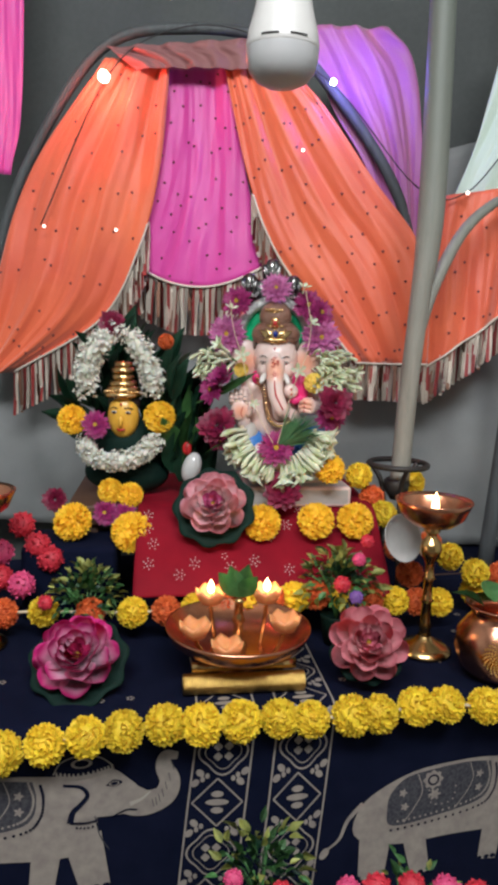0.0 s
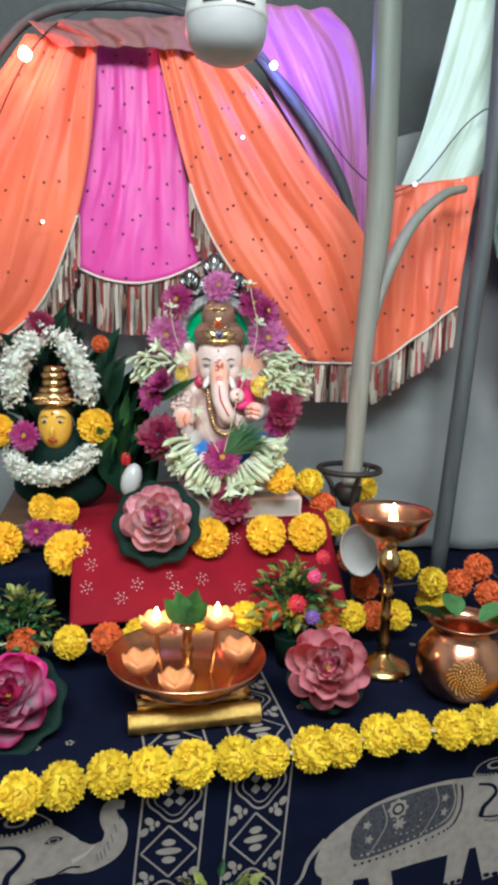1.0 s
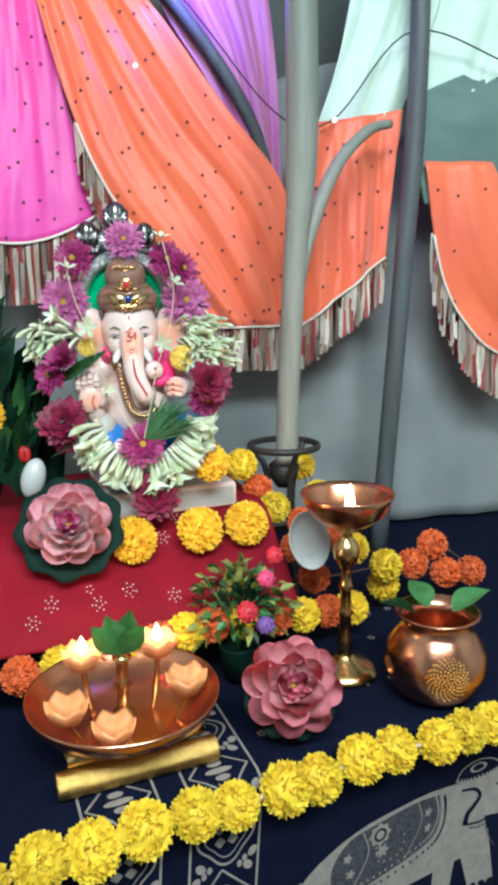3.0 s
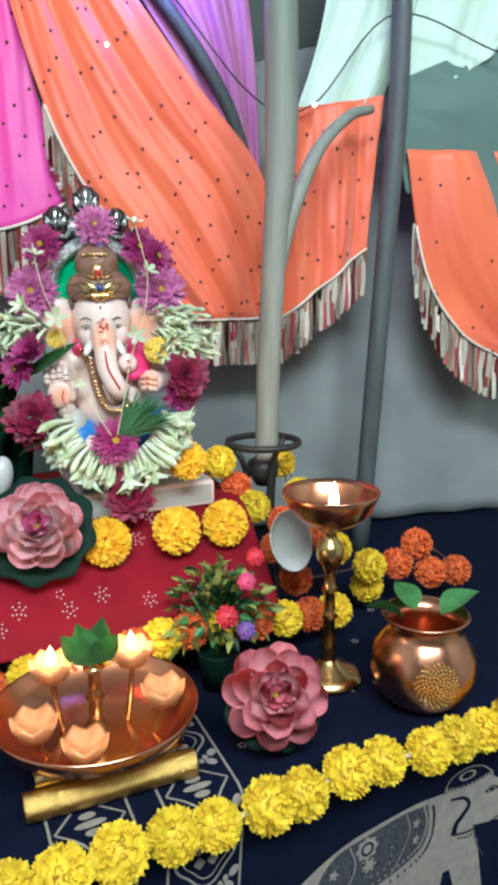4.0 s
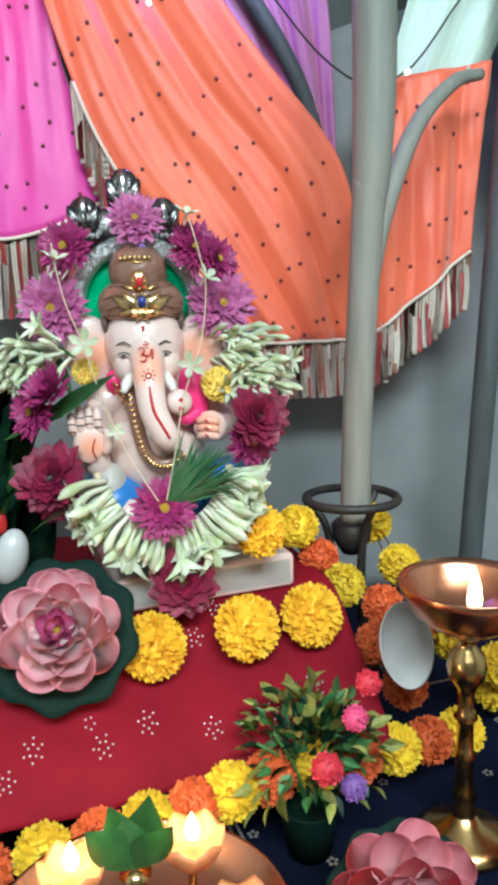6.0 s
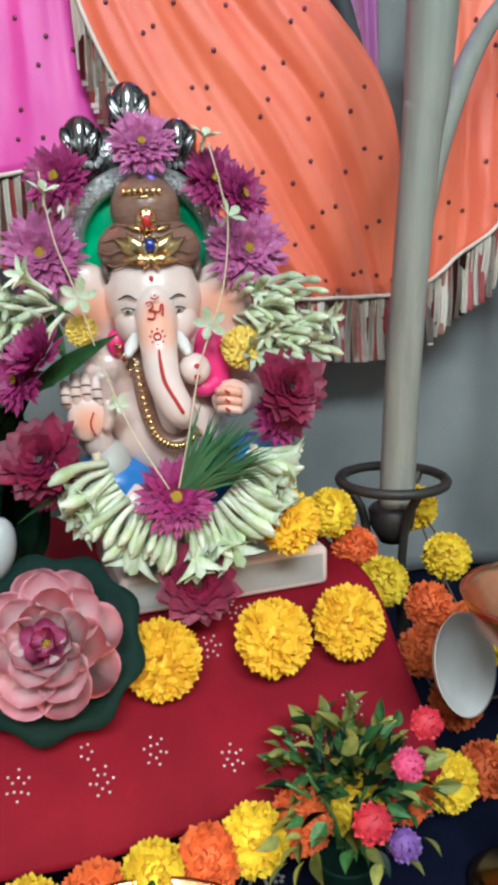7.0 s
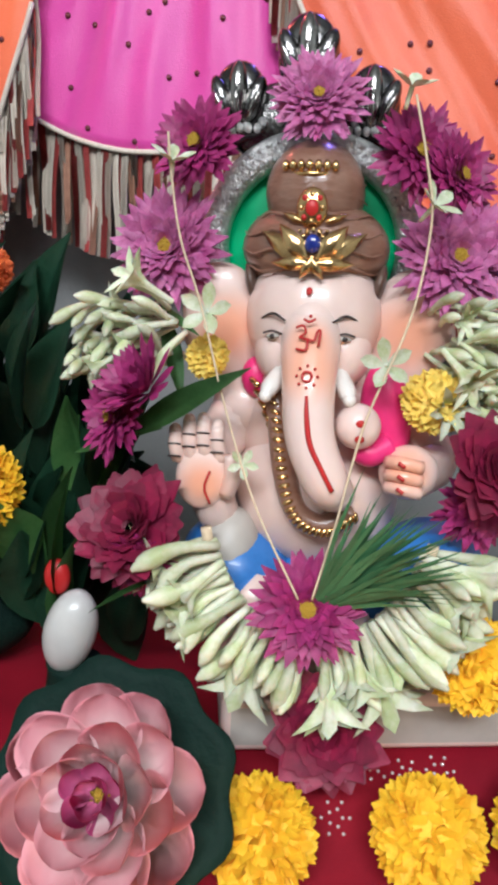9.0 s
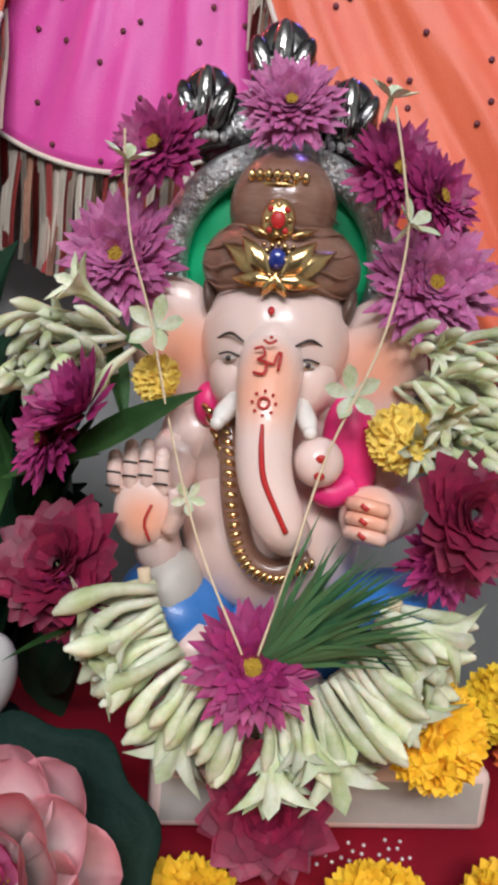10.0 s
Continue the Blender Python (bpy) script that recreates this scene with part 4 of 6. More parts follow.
def lotus(at, way, r, outer, inner, label, seed, spin=0.0, pad=1.15, rows=((8, 1.0, 4), (7, 0.95, 18), (6, 0.84, 32), (6, 0.66, 42), (5, 0.40, 36), (5, 0.30, 52)), core=None, wide=0.78):
    rnd = random.Random(seed)
    ob = thing("lotus_flower", (0, 0, 0), label, "flower", "artificial lotus flowers")
    ob.matrix_world = facing(at, way, spin)
    for j, (n, k, el) in enumerate(rows):
        bm = bmesh.new()
        lotus_petal(bm, r * k, r * k * wide, 0.34)
        bmesh.ops.solidify(bm, geom=bm.faces[:], thickness=0.0010)
        me = mesh_of("petal", bm, inner if j >= len(rows) - 2 else outer)
        for i in range(n):
            az = 360 * (i + 0.5 * (j % 2)) / n + rnd.uniform(-6, 6)
            hang("petal", me, ob, pose(0, 0, 0.004 * j, 0, 0, az) @ pose(0.06 * r, 0, 0, rnd.uniform(-6, 6), -el + rnd.uniform(-5, 5), 0))
    bm = bmesh.new()
    ellipsoid(bm, (0, 0, 0.16 * r), (0.13 * r, 0.13 * r, 0.16 * r), seg=14, rings=8)
    for i in range(14):
        a = i * 2.4
        ellipsoid(bm, (0.012 * r * i * 0.6 * math.cos(a), 0.012 * r * i * 0.6 * math.sin(a), 0.31 * r), (0.02 * r, 0.02 * r, 0.05 * r), seg=6, rings=4)
    part("centre", bm, core or M_CENTRE, ob)
    bm = bmesh.new()
    sheet(bm, lambda s, t: Vector((pad * r * t * (1 + 0.05 * math.sin(18 * math.pi * s) * t) * math.cos(2 * math.pi * s), pad * r * t * (1 + 0.05 * math.sin(18 * math.pi * s) * t) * math.sin(2 * math.pi * s),
                                   -0.06 * r + 0.10 * r * t * t + 0.03 * r * t * math.sin(10 * math.pi * s))), 72, 8)
    bmesh.ops.remove_doubles(bm, verts=bm.verts[:], dist=1e-6)
    thick(part("leaf_pad", bm, M_PAD, ob, "dark green scalloped foam pad"), 0.002)
    return ob


def petal_mat(name, base, tip):
    """Pale at the foot, deeper at the petal's tip (the printed colour of the foam)."""
    m = mat(name, base, tip, 20, 0.6, vary=0.08, bump=0.1)
    nt = m.node_tree
    co = nt.nodes.new("ShaderNodeTexCoord")
    sep = nt.nodes.new("ShaderNodeSeparateXYZ")
    nt.links.new(co.outputs["Generated"], sep.inputs[0])
    ramp = nt.nodes.new("ShaderNodeValToRGB")
    ramp.color_ramp.elements[0].position, ramp.color_ramp.elements[1].position = 0.45, 1.0
    ramp.color_ramp.elements[0].color, ramp.color_ramp.elements[1].color = (*base, 1), (*tip, 1)
    rim = nt.nodes.new("ShaderNodeMath")
    rim.operation = "SUBTRACT"
    rim.inputs[1].default_value = 0.5
    nt.links.new(sep.outputs[1], rim.inputs[0])
    wide = nt.nodes.new("ShaderNodeMath")
    wide.operation = "ABSOLUTE"
    nt.links.new(rim.outputs[0], wide.inputs[0])
    both = nt.nodes.new("ShaderNodeMath")
    both.operation = "MULTIPLY_ADD"
    both.inputs[1].default_value = 0.45
    nt.links.new(wide.outputs[0], both.inputs[0])
    nt.links.new(sep.outputs[0], both.inputs[2])
    nt.links.new(both.outputs[0], ramp.inputs[0])
    hs = [n for n in nt.nodes if n.type == "HUE_SAT"][0]
    nt.links.new(ramp.outputs[0], hs.inputs["Color"])
    return m


M_LOT = petal_mat("pink_foam_petal", (0.93, 0.78, 0.75), (0.80, 0.38, 0.43))
M_LOTIN = petal_mat("deep_pink_petal", (0.64, 0.16, 0.33), (0.56, 0.07, 0.24))
M_ROSE = petal_mat("rose_petal", (0.80, 0.42, 0.42), (0.68, 0.22, 0.26))
M_ROSEIN = petal_mat("rose_heart", (0.62, 0.16, 0.22), (0.55, 0.11, 0.17))
M_MAGLOT = petal_mat("magenta_foam_petal", (0.88, 0.66, 0.74), (0.58, 0.02, 0.20))
M_MAGIN = petal_mat("magenta_heart", (0.50, 0.02, 0.12), (0.45, 0.02, 0.10))
lotus((-0.020, 1.062, 0.998), (-0.02, -0.84, 0.54), 0.0505, M_LOT, M_LOTIN, "large pale pink foam lotus on a dark green pad", 31, 15, pad=1.12)
lotus((-0.148, 0.842, 0.864), (0.05, -0.62, 0.78), 0.053, M_MAGLOT, M_MAGIN, "magenta and white foam lotus on the navy cloth", 32, 5, pad=1.05)
lotus((0.185, 0.893, 0.882), (-0.02, -0.80, 0.60), 0.050, M_ROSE, M_ROSEIN, "rose-pink foam lotus on the navy cloth", 33, 30, pad=0.9, wide=0.7)

# ---- oil-lamp tray ----
TR = Vector((0.031, 0.887, 0.834))
tray = thing("lamp_tray", tuple(TR), "round copper dish on a foot with small wax cups", "oil lamp")
bm = bmesh.new()
lathe(bm, [(0.0, 0.040), (0.040, 0.041), (0.064, 0.047), (0.079, 0.058), (0.0845, 0.067), (0.086, 0.068), (0.0855, 0.064), (0.080, 0.053), (0.064, 0.042), (0.040, 0.035), (0.014, 0.033), (0.010, 0.022), (0.016, 0.010), (0.034, 0.004), (0.036, 0.0), (0.0, 0.0)], 56)
part("dish", bm, M_COPPER, tray)
bm = bmesh.new()
lathe(bm, [(0.012, 0.040), (0.010, 0.046), (0.006, 0.050), (0.0055, 0.068), (0.0085, 0.073), (0.006, 0.078), (0.005, 0.094), (0.009, 0.099), (0.0, 0.101)], 24)
part("post", bm, M_BRASS, tray)
for (x, y, z), lit in (((-0.034, 0.004, 0.101), True), ((0.032, 0.010, 0.105), True), ((-0.046, -0.040, 0.077), False), ((0.055, -0.022, 0.084), False), ((-0.008, -0.052, 0.062), False)):
    bm = bmesh.new()
    tube(bm, [(0.8 * x, 0.8 * y, 0.041), (0.95 * x, 0.95 * y, z * 0.6 + 0.01), (x, y, z - 0.012)], 0.0026, seg=8)
    part("stem", bm, M_BRASS, tray)
    bm = bmesh.new()
    lathe(bm, [(0.003, -0.013), (0.012, -0.010), (0.0175, 0.001), (0.0185, 0.006), (0.016, 0.004), (0.010, -0.002), (0.0, -0.003)], 24)
    for v in bm.verts:
        a = math.atan2(v.co.y, v.co.x)
        v.co.z += 0.003 * math.cos(6 * a) * max(0, v.co.z + 0.004) / 0.01
    cup = part("cup", bm, M_WAX, tray, "orange wax cup" if not lit else "orange wax cup with a burning wick", m=Matrix.Translation((x, y, z)))
    if lit:
        bm = bmesh.new()
        lathe(bm, [(0.0, 0.0), (0.0035, 0.003), (0.0045, 0.007), (0.003, 0.012), (0.001, 0.016), (0.0, 0.018)], 12)
        part("flame", bm, M_FLAME, cup, "small warm flame", m=Matrix.Translation((0, 0, 0.001)))


def leaf_mesh(name, length, width, m, bend=0.25, fold=0.25):
    bm = bmesh.new()
    sheet(bm, lambda s, t: Vector((length * t, (s - 0.5) * width * max(0.05, math.sin(math.pi * t ** 0.8)), fold * width * abs(2 * s - 1) * math.sin(math.pi * t) - bend * length * t * t)), 4, 8)
    bmesh.ops.solidify(bm, geom=bm.faces[:], thickness=0.0005)
    return mesh_of(name, bm, m)


LEAF = leaf_mesh("leaf", 1.0, 0.42, M_LEAF)
LEAF_W = leaf_mesh("leaf", 1.0, 0.62, M_LEAF, 0.15)
DLEAF = leaf_mesh("leaf", 1.0, 0.45, M_DLEAF, 0.15)
YLEAF = leaf_mesh("leaf", 1.0, 0.5, M_YLEAF)
sprig = thing("leaf_sprig", (0.031, 0.887, 0.9345), "green leaf sprig standing on the lamp's post", "leaves")
BROAD = leaf_mesh("leaf", 1.0, 0.62, M_LEAF, -0.10, 0.12)
for lean, turn, el, ln in ((-38, 270, 74, 0.040), (34, 275, 70, 0.037), (-6, 262, 80, 0.034), (14, 90, 76, 0.040), (-18, 95, 78, 0.038)):
    hang("leaf", BROAD, sprig, pose(0, 0, 0.001, 0, lean, 0) @ pose(0, 0, 0, 0, 0, turn) @ pose(0, 0, 0, 0, -el, 0) @ Matrix.Scale(ln, 4))

# gold-foil roll before the tray
a, b = Vector((-0.024, 0.838, 0.846)), Vector((0.108, 0.868, 0.846))
roll = thing("gold_roll", tuple(a), "gold foil wrapped tube lying on the table", "tube")
bm = bmesh.new()
tube(bm, [Vector((0, 0, 0)), (b - a) * 0.02, (b - a) * 0.5, (b - a) * 0.98, b - a], [0.0105, 0.0118, 0.0118, 0.0118, 0.0105], seg=20, n=30)
part("wrapper", bm, M_GOLDFOIL, roll)
bm = bmesh.new()
tube(bm, [Vector((0.006, 0.008, 0.017)), (b - a) + Vector((-0.008, 0.008, 0.017))], 0.006, seg=12, n=8)
part("inner_tube", bm, M_BRASS, roll)


# ---- standing oil lamps ----
def standing_lamp(x, y, lit, label):
    ob = thing("standing_oil_lamp", (x, y, 0.834), label, "oil lamp", "standing oil lamps")
    bm = bmesh.new()
    lathe(bm, [(0.0, 0.0), (0.036, 0.0), (0.036, 0.004), (0.028, 0.010), (0.014, 0.016), (0.009, 0.022)], 40)
    part("foot", bm, M_BRASS, ob)
    bm = bmesh.new()
    lathe(bm, [(0.009, 0.022), (0.007, 0.030), (0.0095, 0.036), (0.007, 0.042), (0.0062, 0.066), (0.0090, 0.070), (0.0062, 0.074), (0.0058, 0.096), (0.0088, 0.100), (0.0060, 0.104), (0.0058, 0.118), (0.0075, 0.124), (0.0125, 0.131),
               (0.0145, 0.140), (0.0125, 0.149), (0.0070, 0.155), (0.0060, 0.160), (0.0115, 0.164), (0.0080, 0.167), (0.0120, 0.170)], 32)
    part("stem", bm, M_BRASS, ob)
    bm = bmesh.new()
    lathe(bm, [(0.0, 0.168), (0.012, 0.168), (0.026, 0.172), (0.040, 0.183), (0.0465, 0.198), (0.0495, 0.204), (0.0485, 0.2055), (0.0455, 0.200), (0.0385, 0.186), (0.025, 0.176), (0.0, 0.173)], 48)
    part("dish", bm, M_COPPER, ob, "wide copper oil bowl")
    bm = bmesh.new()
    tube(bm, [(0.0, 0.004, 0.174), (0, -0.004, 0.179), (0, -0.010, 0.186)], 0.0018, seg=8)
    wick = part("wick", bm, M_THREAD, ob)
    if lit:
        bm = bmesh.new()
        lathe(bm, [(0.0, 0.0), (0.0042, 0.004), (0.0052, 0.010), (0.0042, 0.020), (0.002, 0.028), (0.0, 0.033)], 14)
        part("flame", bm, M_FLAME, wick, "tall warm flame", m=Matrix.Translation((0, -0.010, 0.184)))
    return ob


standing_lamp(0.270, 0.997, True, "brass standing oil lamp with a lit wick in a wide dish")
standing_lamp(-0.305, 0.93, False, "brass standing oil lamp at the table's end")

# copper pot with a glitter patch and a leaf
pot = thing("copper_pot", (0.348, 0.935, 0.834), "round copper water pot with a gold glitter patch", "pot")
bm = bmesh.new()
lathe(bm, [(0.0, 0.0), (0.028, 0.0), (0.044, 0.014), (0.052, 0.036), (0.050, 0.056), (0.038, 0.074), (0.033, 0.080), (0.038, 0.090), (0.043, 0.093), (0.040, 0.094), (0.031, 0.082), (0.034, 0.070), (0.03, 0.02), (0, 0.01)], 48)
part("body", bm, M_COPPER, pot)
bm = bmesh.new()
rnd = random.Random(17)
for i in range(130):
    a = i * 2.399
    q = 0.0019 * math.sqrt(i)
    ang = radians(-100) + q * math.cos(a) / 0.052
    z = 0.044 + q * math.sin(a)
    r = 0.0525 - max(0, z - 0.05) * 0.5
    bmesh.ops.create_icosphere(bm, subdivisions=1, radius=0.0013, matrix=pose(r * math.cos(ang), r * math.sin(ang), z))
part("glitter_patch", bm, M_GOLDFOIL, pot, "gold glitter flower patch")
for az, ln in ((15, 0.05), (95, 0.045), (165, 0.04)):
    hang("leaf", LEAF_W, pot, pose(0, 0, 0.088, 0, 0, az) @ pose(0.02, 0, 0, 0, -25, 0) @ Matrix.Scale(ln, 4), "green betel leaf")

# white dish on edge
dish = thing("white_dish", (0.232, 1.045, 0.955), "small white ceramic dish propped on its edge", "dish")
bm = bmesh.new()
lathe(bm, [(0.0, 0.0), (0.022, 0.0), (0.032, 0.006), (0.037, 0.012), (0.038, 0.0135), (0.036, 0.0125), (0.030, 0.008), (0.021, 0.003), (0.0, 0.003)], 40)
part("bowl", bm, M_WHITE, dish, m=facing((0.002, 0, 0.016), (0.55, -0.75, 0.35), 0, 0.86))


# ---- plants ----
def plant(at, r, label, seed, blooms, n=60, pot_depth=0.03):
    rnd = random.Random(seed)
    ob = thing("artificial_plant", at, label, "plant", "artificial plants")
    bm = bmesh.new()
    d = -pot_depth
    lathe(bm, [(0.0, d), (0.016, d), (0.022, d * 0.3), (0.023, d * 0.3 + 0.003), (0.019, d * 0.3), (0.0, d * 0.4)], 24)
    part("pot", bm, M_PAD, ob, "small dark green pot")
    for i in range(n):
        az, el = rnd.uniform(0, 360), rnd.uniform(-20, 85)
        q = rnd.uniform(0.25, 0.85) * r
        m4 = pose(0, 0, 0.35 * r, 0, 0, az) @ pose(0, 0, 0, 0, -el, 0) @ pose(q, 0, 0, rnd.uniform(-60, 60), rnd.uniform(-25, 35), rnd.uniform(-50, 50)) @ Matrix.Scale(r * rnd.uniform(0.15, 0.29), 4)
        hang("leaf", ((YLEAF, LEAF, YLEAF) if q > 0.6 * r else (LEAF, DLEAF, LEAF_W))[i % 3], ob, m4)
    for i in range(9):
        bm = bmesh.new()
        a = rnd.uniform(0, 6.28)
        k = rnd.uniform(0.3, 0.7) * r
        tube(bm, [(0, 0, d * 0.4), (0.4 * k * math.cos(a), 0.4 * k * math.sin(a), 0.3 * r), (k * math.cos(a), k * math.sin(a), r * rnd.uniform(0.5, 0.9))], 0.0012, seg=5, n=6)
        part("stem", bm, M_LEAF, ob)
    for x, z, q, m in blooms:
        put_head("bloom", BLOOM[m], ob, facing((x, -0.75 * r, z), (0.2 * x / r, -1, 0.4), rnd.uniform(0, 360), q))
    return ob


M_REDFL = mat("red_bloom", (0.60, 0.03, 0.05), (0.45, 0.02, 0.04), 60, 0.6, vary=0.1)
M_PKFL = mat("pink_bloom", (0.70, 0.08, 0.20), (0.55, 0.05, 0.16), 60, 0.6)
M_VIOFL = mat("violet_bloom", (0.22, 0.10, 0.36), (0.16, 0.07, 0.28), 60, 0.6)
BLOOM = {"red": pompon(1.0, M_REDFL, 41, 6, 0.9, 12), "pink": pompon(1.0, M_PKFL, 42, 6, 0.9, 12), "violet": pompon(1.0, M_VIOFL, 43, 6, 0.9, 12), "yellow": pompon(1.0, M_YELLOW, 44, 6, 0.9, 12)}
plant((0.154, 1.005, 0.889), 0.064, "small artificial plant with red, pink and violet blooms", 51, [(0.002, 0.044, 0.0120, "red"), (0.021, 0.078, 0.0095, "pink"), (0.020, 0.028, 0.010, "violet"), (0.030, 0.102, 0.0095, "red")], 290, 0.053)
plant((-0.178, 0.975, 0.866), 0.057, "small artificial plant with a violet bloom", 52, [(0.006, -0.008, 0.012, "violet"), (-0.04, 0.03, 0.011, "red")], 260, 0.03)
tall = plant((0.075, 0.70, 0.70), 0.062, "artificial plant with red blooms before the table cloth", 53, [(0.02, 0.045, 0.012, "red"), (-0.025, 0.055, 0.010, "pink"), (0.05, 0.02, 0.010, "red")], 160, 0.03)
bm = bmesh.new()
tube(bm, [(0, 0, -0.03), (0, 0, -0.35), (0, 0, -0.69)], 0.012, seg=10, n=8)
part("stand", bm, M_IRON, tall)
bm = bmesh.new()
lathe(bm, [(0, -0.70), (0.07, -0.70), (0.07, -0.692), (0.012, -0.68), (0, -0.68)], 28)
part("foot", bm, M_IRON, tall)
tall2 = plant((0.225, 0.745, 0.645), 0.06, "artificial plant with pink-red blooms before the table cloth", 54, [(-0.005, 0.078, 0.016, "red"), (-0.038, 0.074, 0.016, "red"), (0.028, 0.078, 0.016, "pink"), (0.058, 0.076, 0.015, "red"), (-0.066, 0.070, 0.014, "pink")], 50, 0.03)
bm = bmesh.new()
tube(bm, [(0, 0, -0.03), (0, 0, -0.3), (0, 0, -0.635)], 0.012, seg=10, n=8)
part("stand", bm, M_IRON, tall2)
bm = bmesh.new()
lathe(bm, [(0, -0.645), (0.07, -0.645), (0.07, -0.637), (0.012, -0.625), (0, -0.625)], 28)
part("foot", bm, M_IRON, tall2)

# ---- hanging bulb and small lamps ----
bulb = thing("hanging_bulb", (0.062, 0.75, 1.461), "unlit white lamp bulb hanging from the ceiling", "light bulb")
bm = bmesh.new()
lathe(bm, [(0.0, 0.0), (0.014, 0.0015), (0.023, 0.006), (0.029, 0.013), (0.0315, 0.022), (0.0318, 0.031)], 44)
part("dome", bm, M_DOME, bulb)
bm = bmesh.new()
lathe(bm, [(0.0318, 0.031), (0.0322, 0.0315), (0.0322, 0.035), (0.0305, 0.046), (0.0265, 0.061), (0.0230, 0.077), (0.0214, 0.092), (0.021, 0.106), (0.0, 0.107)], 44)
part("body", bm, M_PLASTIC, bulb)
bm = bmesh.new()
for a in (-120, -75):
    for k in range(7):
        t = radians(a + k * 4)
        box(bm, (0.0318 * math.cos(t), 0.0318 * math.sin(t), 0.0355), (0.003, 0.002, 0.0010), (0, 0, a + k * 4))
part("vent_slots", bm, M_BLACK, bulb)
bm = bmesh.new()
lathe(bm, [(0.0, 0.100), (0.019, 0.1075), (0.020, 0.145), (0.014, 0.155), (0.004, 0.16), (0.0, 0.16)], 30)
part("holder", bm, M_BLACK, bulb)
bm = bmesh.new()
tube(bm, [(0, 0, 0.155), (0.002, 0.002, 0.6), (0, 0, 1.039)], 0.003, seg=8, n=12)
part("cord", bm, M_BLACK, bulb)

lights = thing("light_string", (0, 1.37, 1.65), "string of small coloured lamps on the draped cloths", "string lights")
bm = bmesh.new()
tube(bm, [(-0.37, 0.0, -0.24), (-0.256, -0.006, -0.004), (-0.16, 0.01, 0.078), (-0.03, 0.01, 0.082), (0.125, -0.006, -0.005), (0.27, 0.0, -0.16), (0.355, 0.0, -0.17), (0.47, 0.0, -0.05), (0.63, 0.0, -0.09)], 0.0012, seg=5, n=60)
part("wire", bm, M_BLACK, lights)
for x, z, r, m, nm in ((-0.256, 0.0, 0.010, M_LEDRED, "glowing red lamp"), (0.125, -0.003, 0.005, M_LEDWHITE, "glowing violet-white lamp"), (-0.36, -0.244, 0.0028, M_LEDDIM, ""), (-0.234, -0.247, 0.0028, M_LEDDIM, ""),
                       (0.355, -0.172, 0.0032, M_LEDDIM, ""), (0.08, -0.11, 0.0028, M_LEDDIM, ""), (0.63, -0.09, 0.003, M_LEDDIM, "")):
    bm = bmesh.new()
    lathe(bm, [(0, -r), (0.7 * r, -0.7 * r), (r, 0), (0.7 * r, 0.9 * r), (0.3 * r, 1.5 * r), (0, 1.6 * r)], 12)
    part("lamp", bm, m, lights, nm, m=pose(x, -0.012, z, 70, 0, 0))

# ---- the elephant-headed statue: one mesh ----
SO = Vector((0.097, 1.19, 0.987))
SM = [S_SKIN, S_BROWN, S_GOLD, S_SILVER, S_DSILVER, S_GREEN, S_BLUE, S_CREAM, S_PINK, S_RED, S_DARK, S_GEM, S_TUSK, S_HAIR, S_GLINT]
SKIN, BROWN, GOLD, SILVER, DSILVER, GREEN, BLUE, CREAM, PINK, RED, DARK, GEM, WHITE, HAIR, GLINT = range(15)
bm = bmesh.new()
E_ = lambda c, r, rot=(0, 0, 0), mi=0, seg=24, rings=16: ellipsoid(bm, Vector(c) - SO, r, rot, mi, seg, rings)
T_ = lambda pts, rad, mi=0, seg=10, n=18: tube(bm, [Vector(p) - SO for p in pts], rad, mi, seg, n)
# base slab
bc = Vector((0.0985, 1.128, 1.0030)) + Vector((-0.208, 0.978, 0)) * 0.062 - SO
box(bm, bc, (0.158, 0.125, 0.031), (0, 0, 12), CREAM, 0.005)
box(bm, bc + Vector((0, 0.01, 0.026)), (0.125, 0.09, 0.024), (0, 0, 12), CREAM, 0.006)
# seat, legs and drapery
E_((0.070, 1.165, 1.055), (0.060, 0.042, 0.040), mi=BLUE)
E_((0.022, 1.148, 1.078), (0.030, 0.032, 0.024), (0, 20, 0), BLUE)
E_((0.018, 1.137, 1.085), (0.016, 0.018, 0.026), (0, 10, 0), CREAM)
E_((0.118, 1.152, 1.082), (0.030, 0.032, 0.024), (0, -20, 0), BLUE)
T_([(0.03, 1.128, 1.07), (0.06, 1.118, 1.052), (0.09, 1.126, 1.05)], [0.016, 0.014, 0.015], SKIN)
for k in range(5):
    T_([(0.090 + 0.008 * k, 1.118 + 0.002 * k, 1.10 - 0.004 * k), (0.104 + 0.007 * k, 1.114 + 0.003 * k, 1.085), (0.118 + 0.004 * k, 1.116 + 0.003 * k, 1.068)], [0.004, 0.005, 0.003], BLUE, 8)
# belly, chest, shoulders
E_((0.060, 1.160, 1.118), (0.043, 0.036, 0.042))
E_((0.058, 1.165, 1.152), (0.044, 0.030, 0.034))
E_((0.022, 1.162, 1.158), (0.018, 0.018, 0.020))
E_((0.096, 1.162, 1.160), (0.018, 0.018, 0.020))
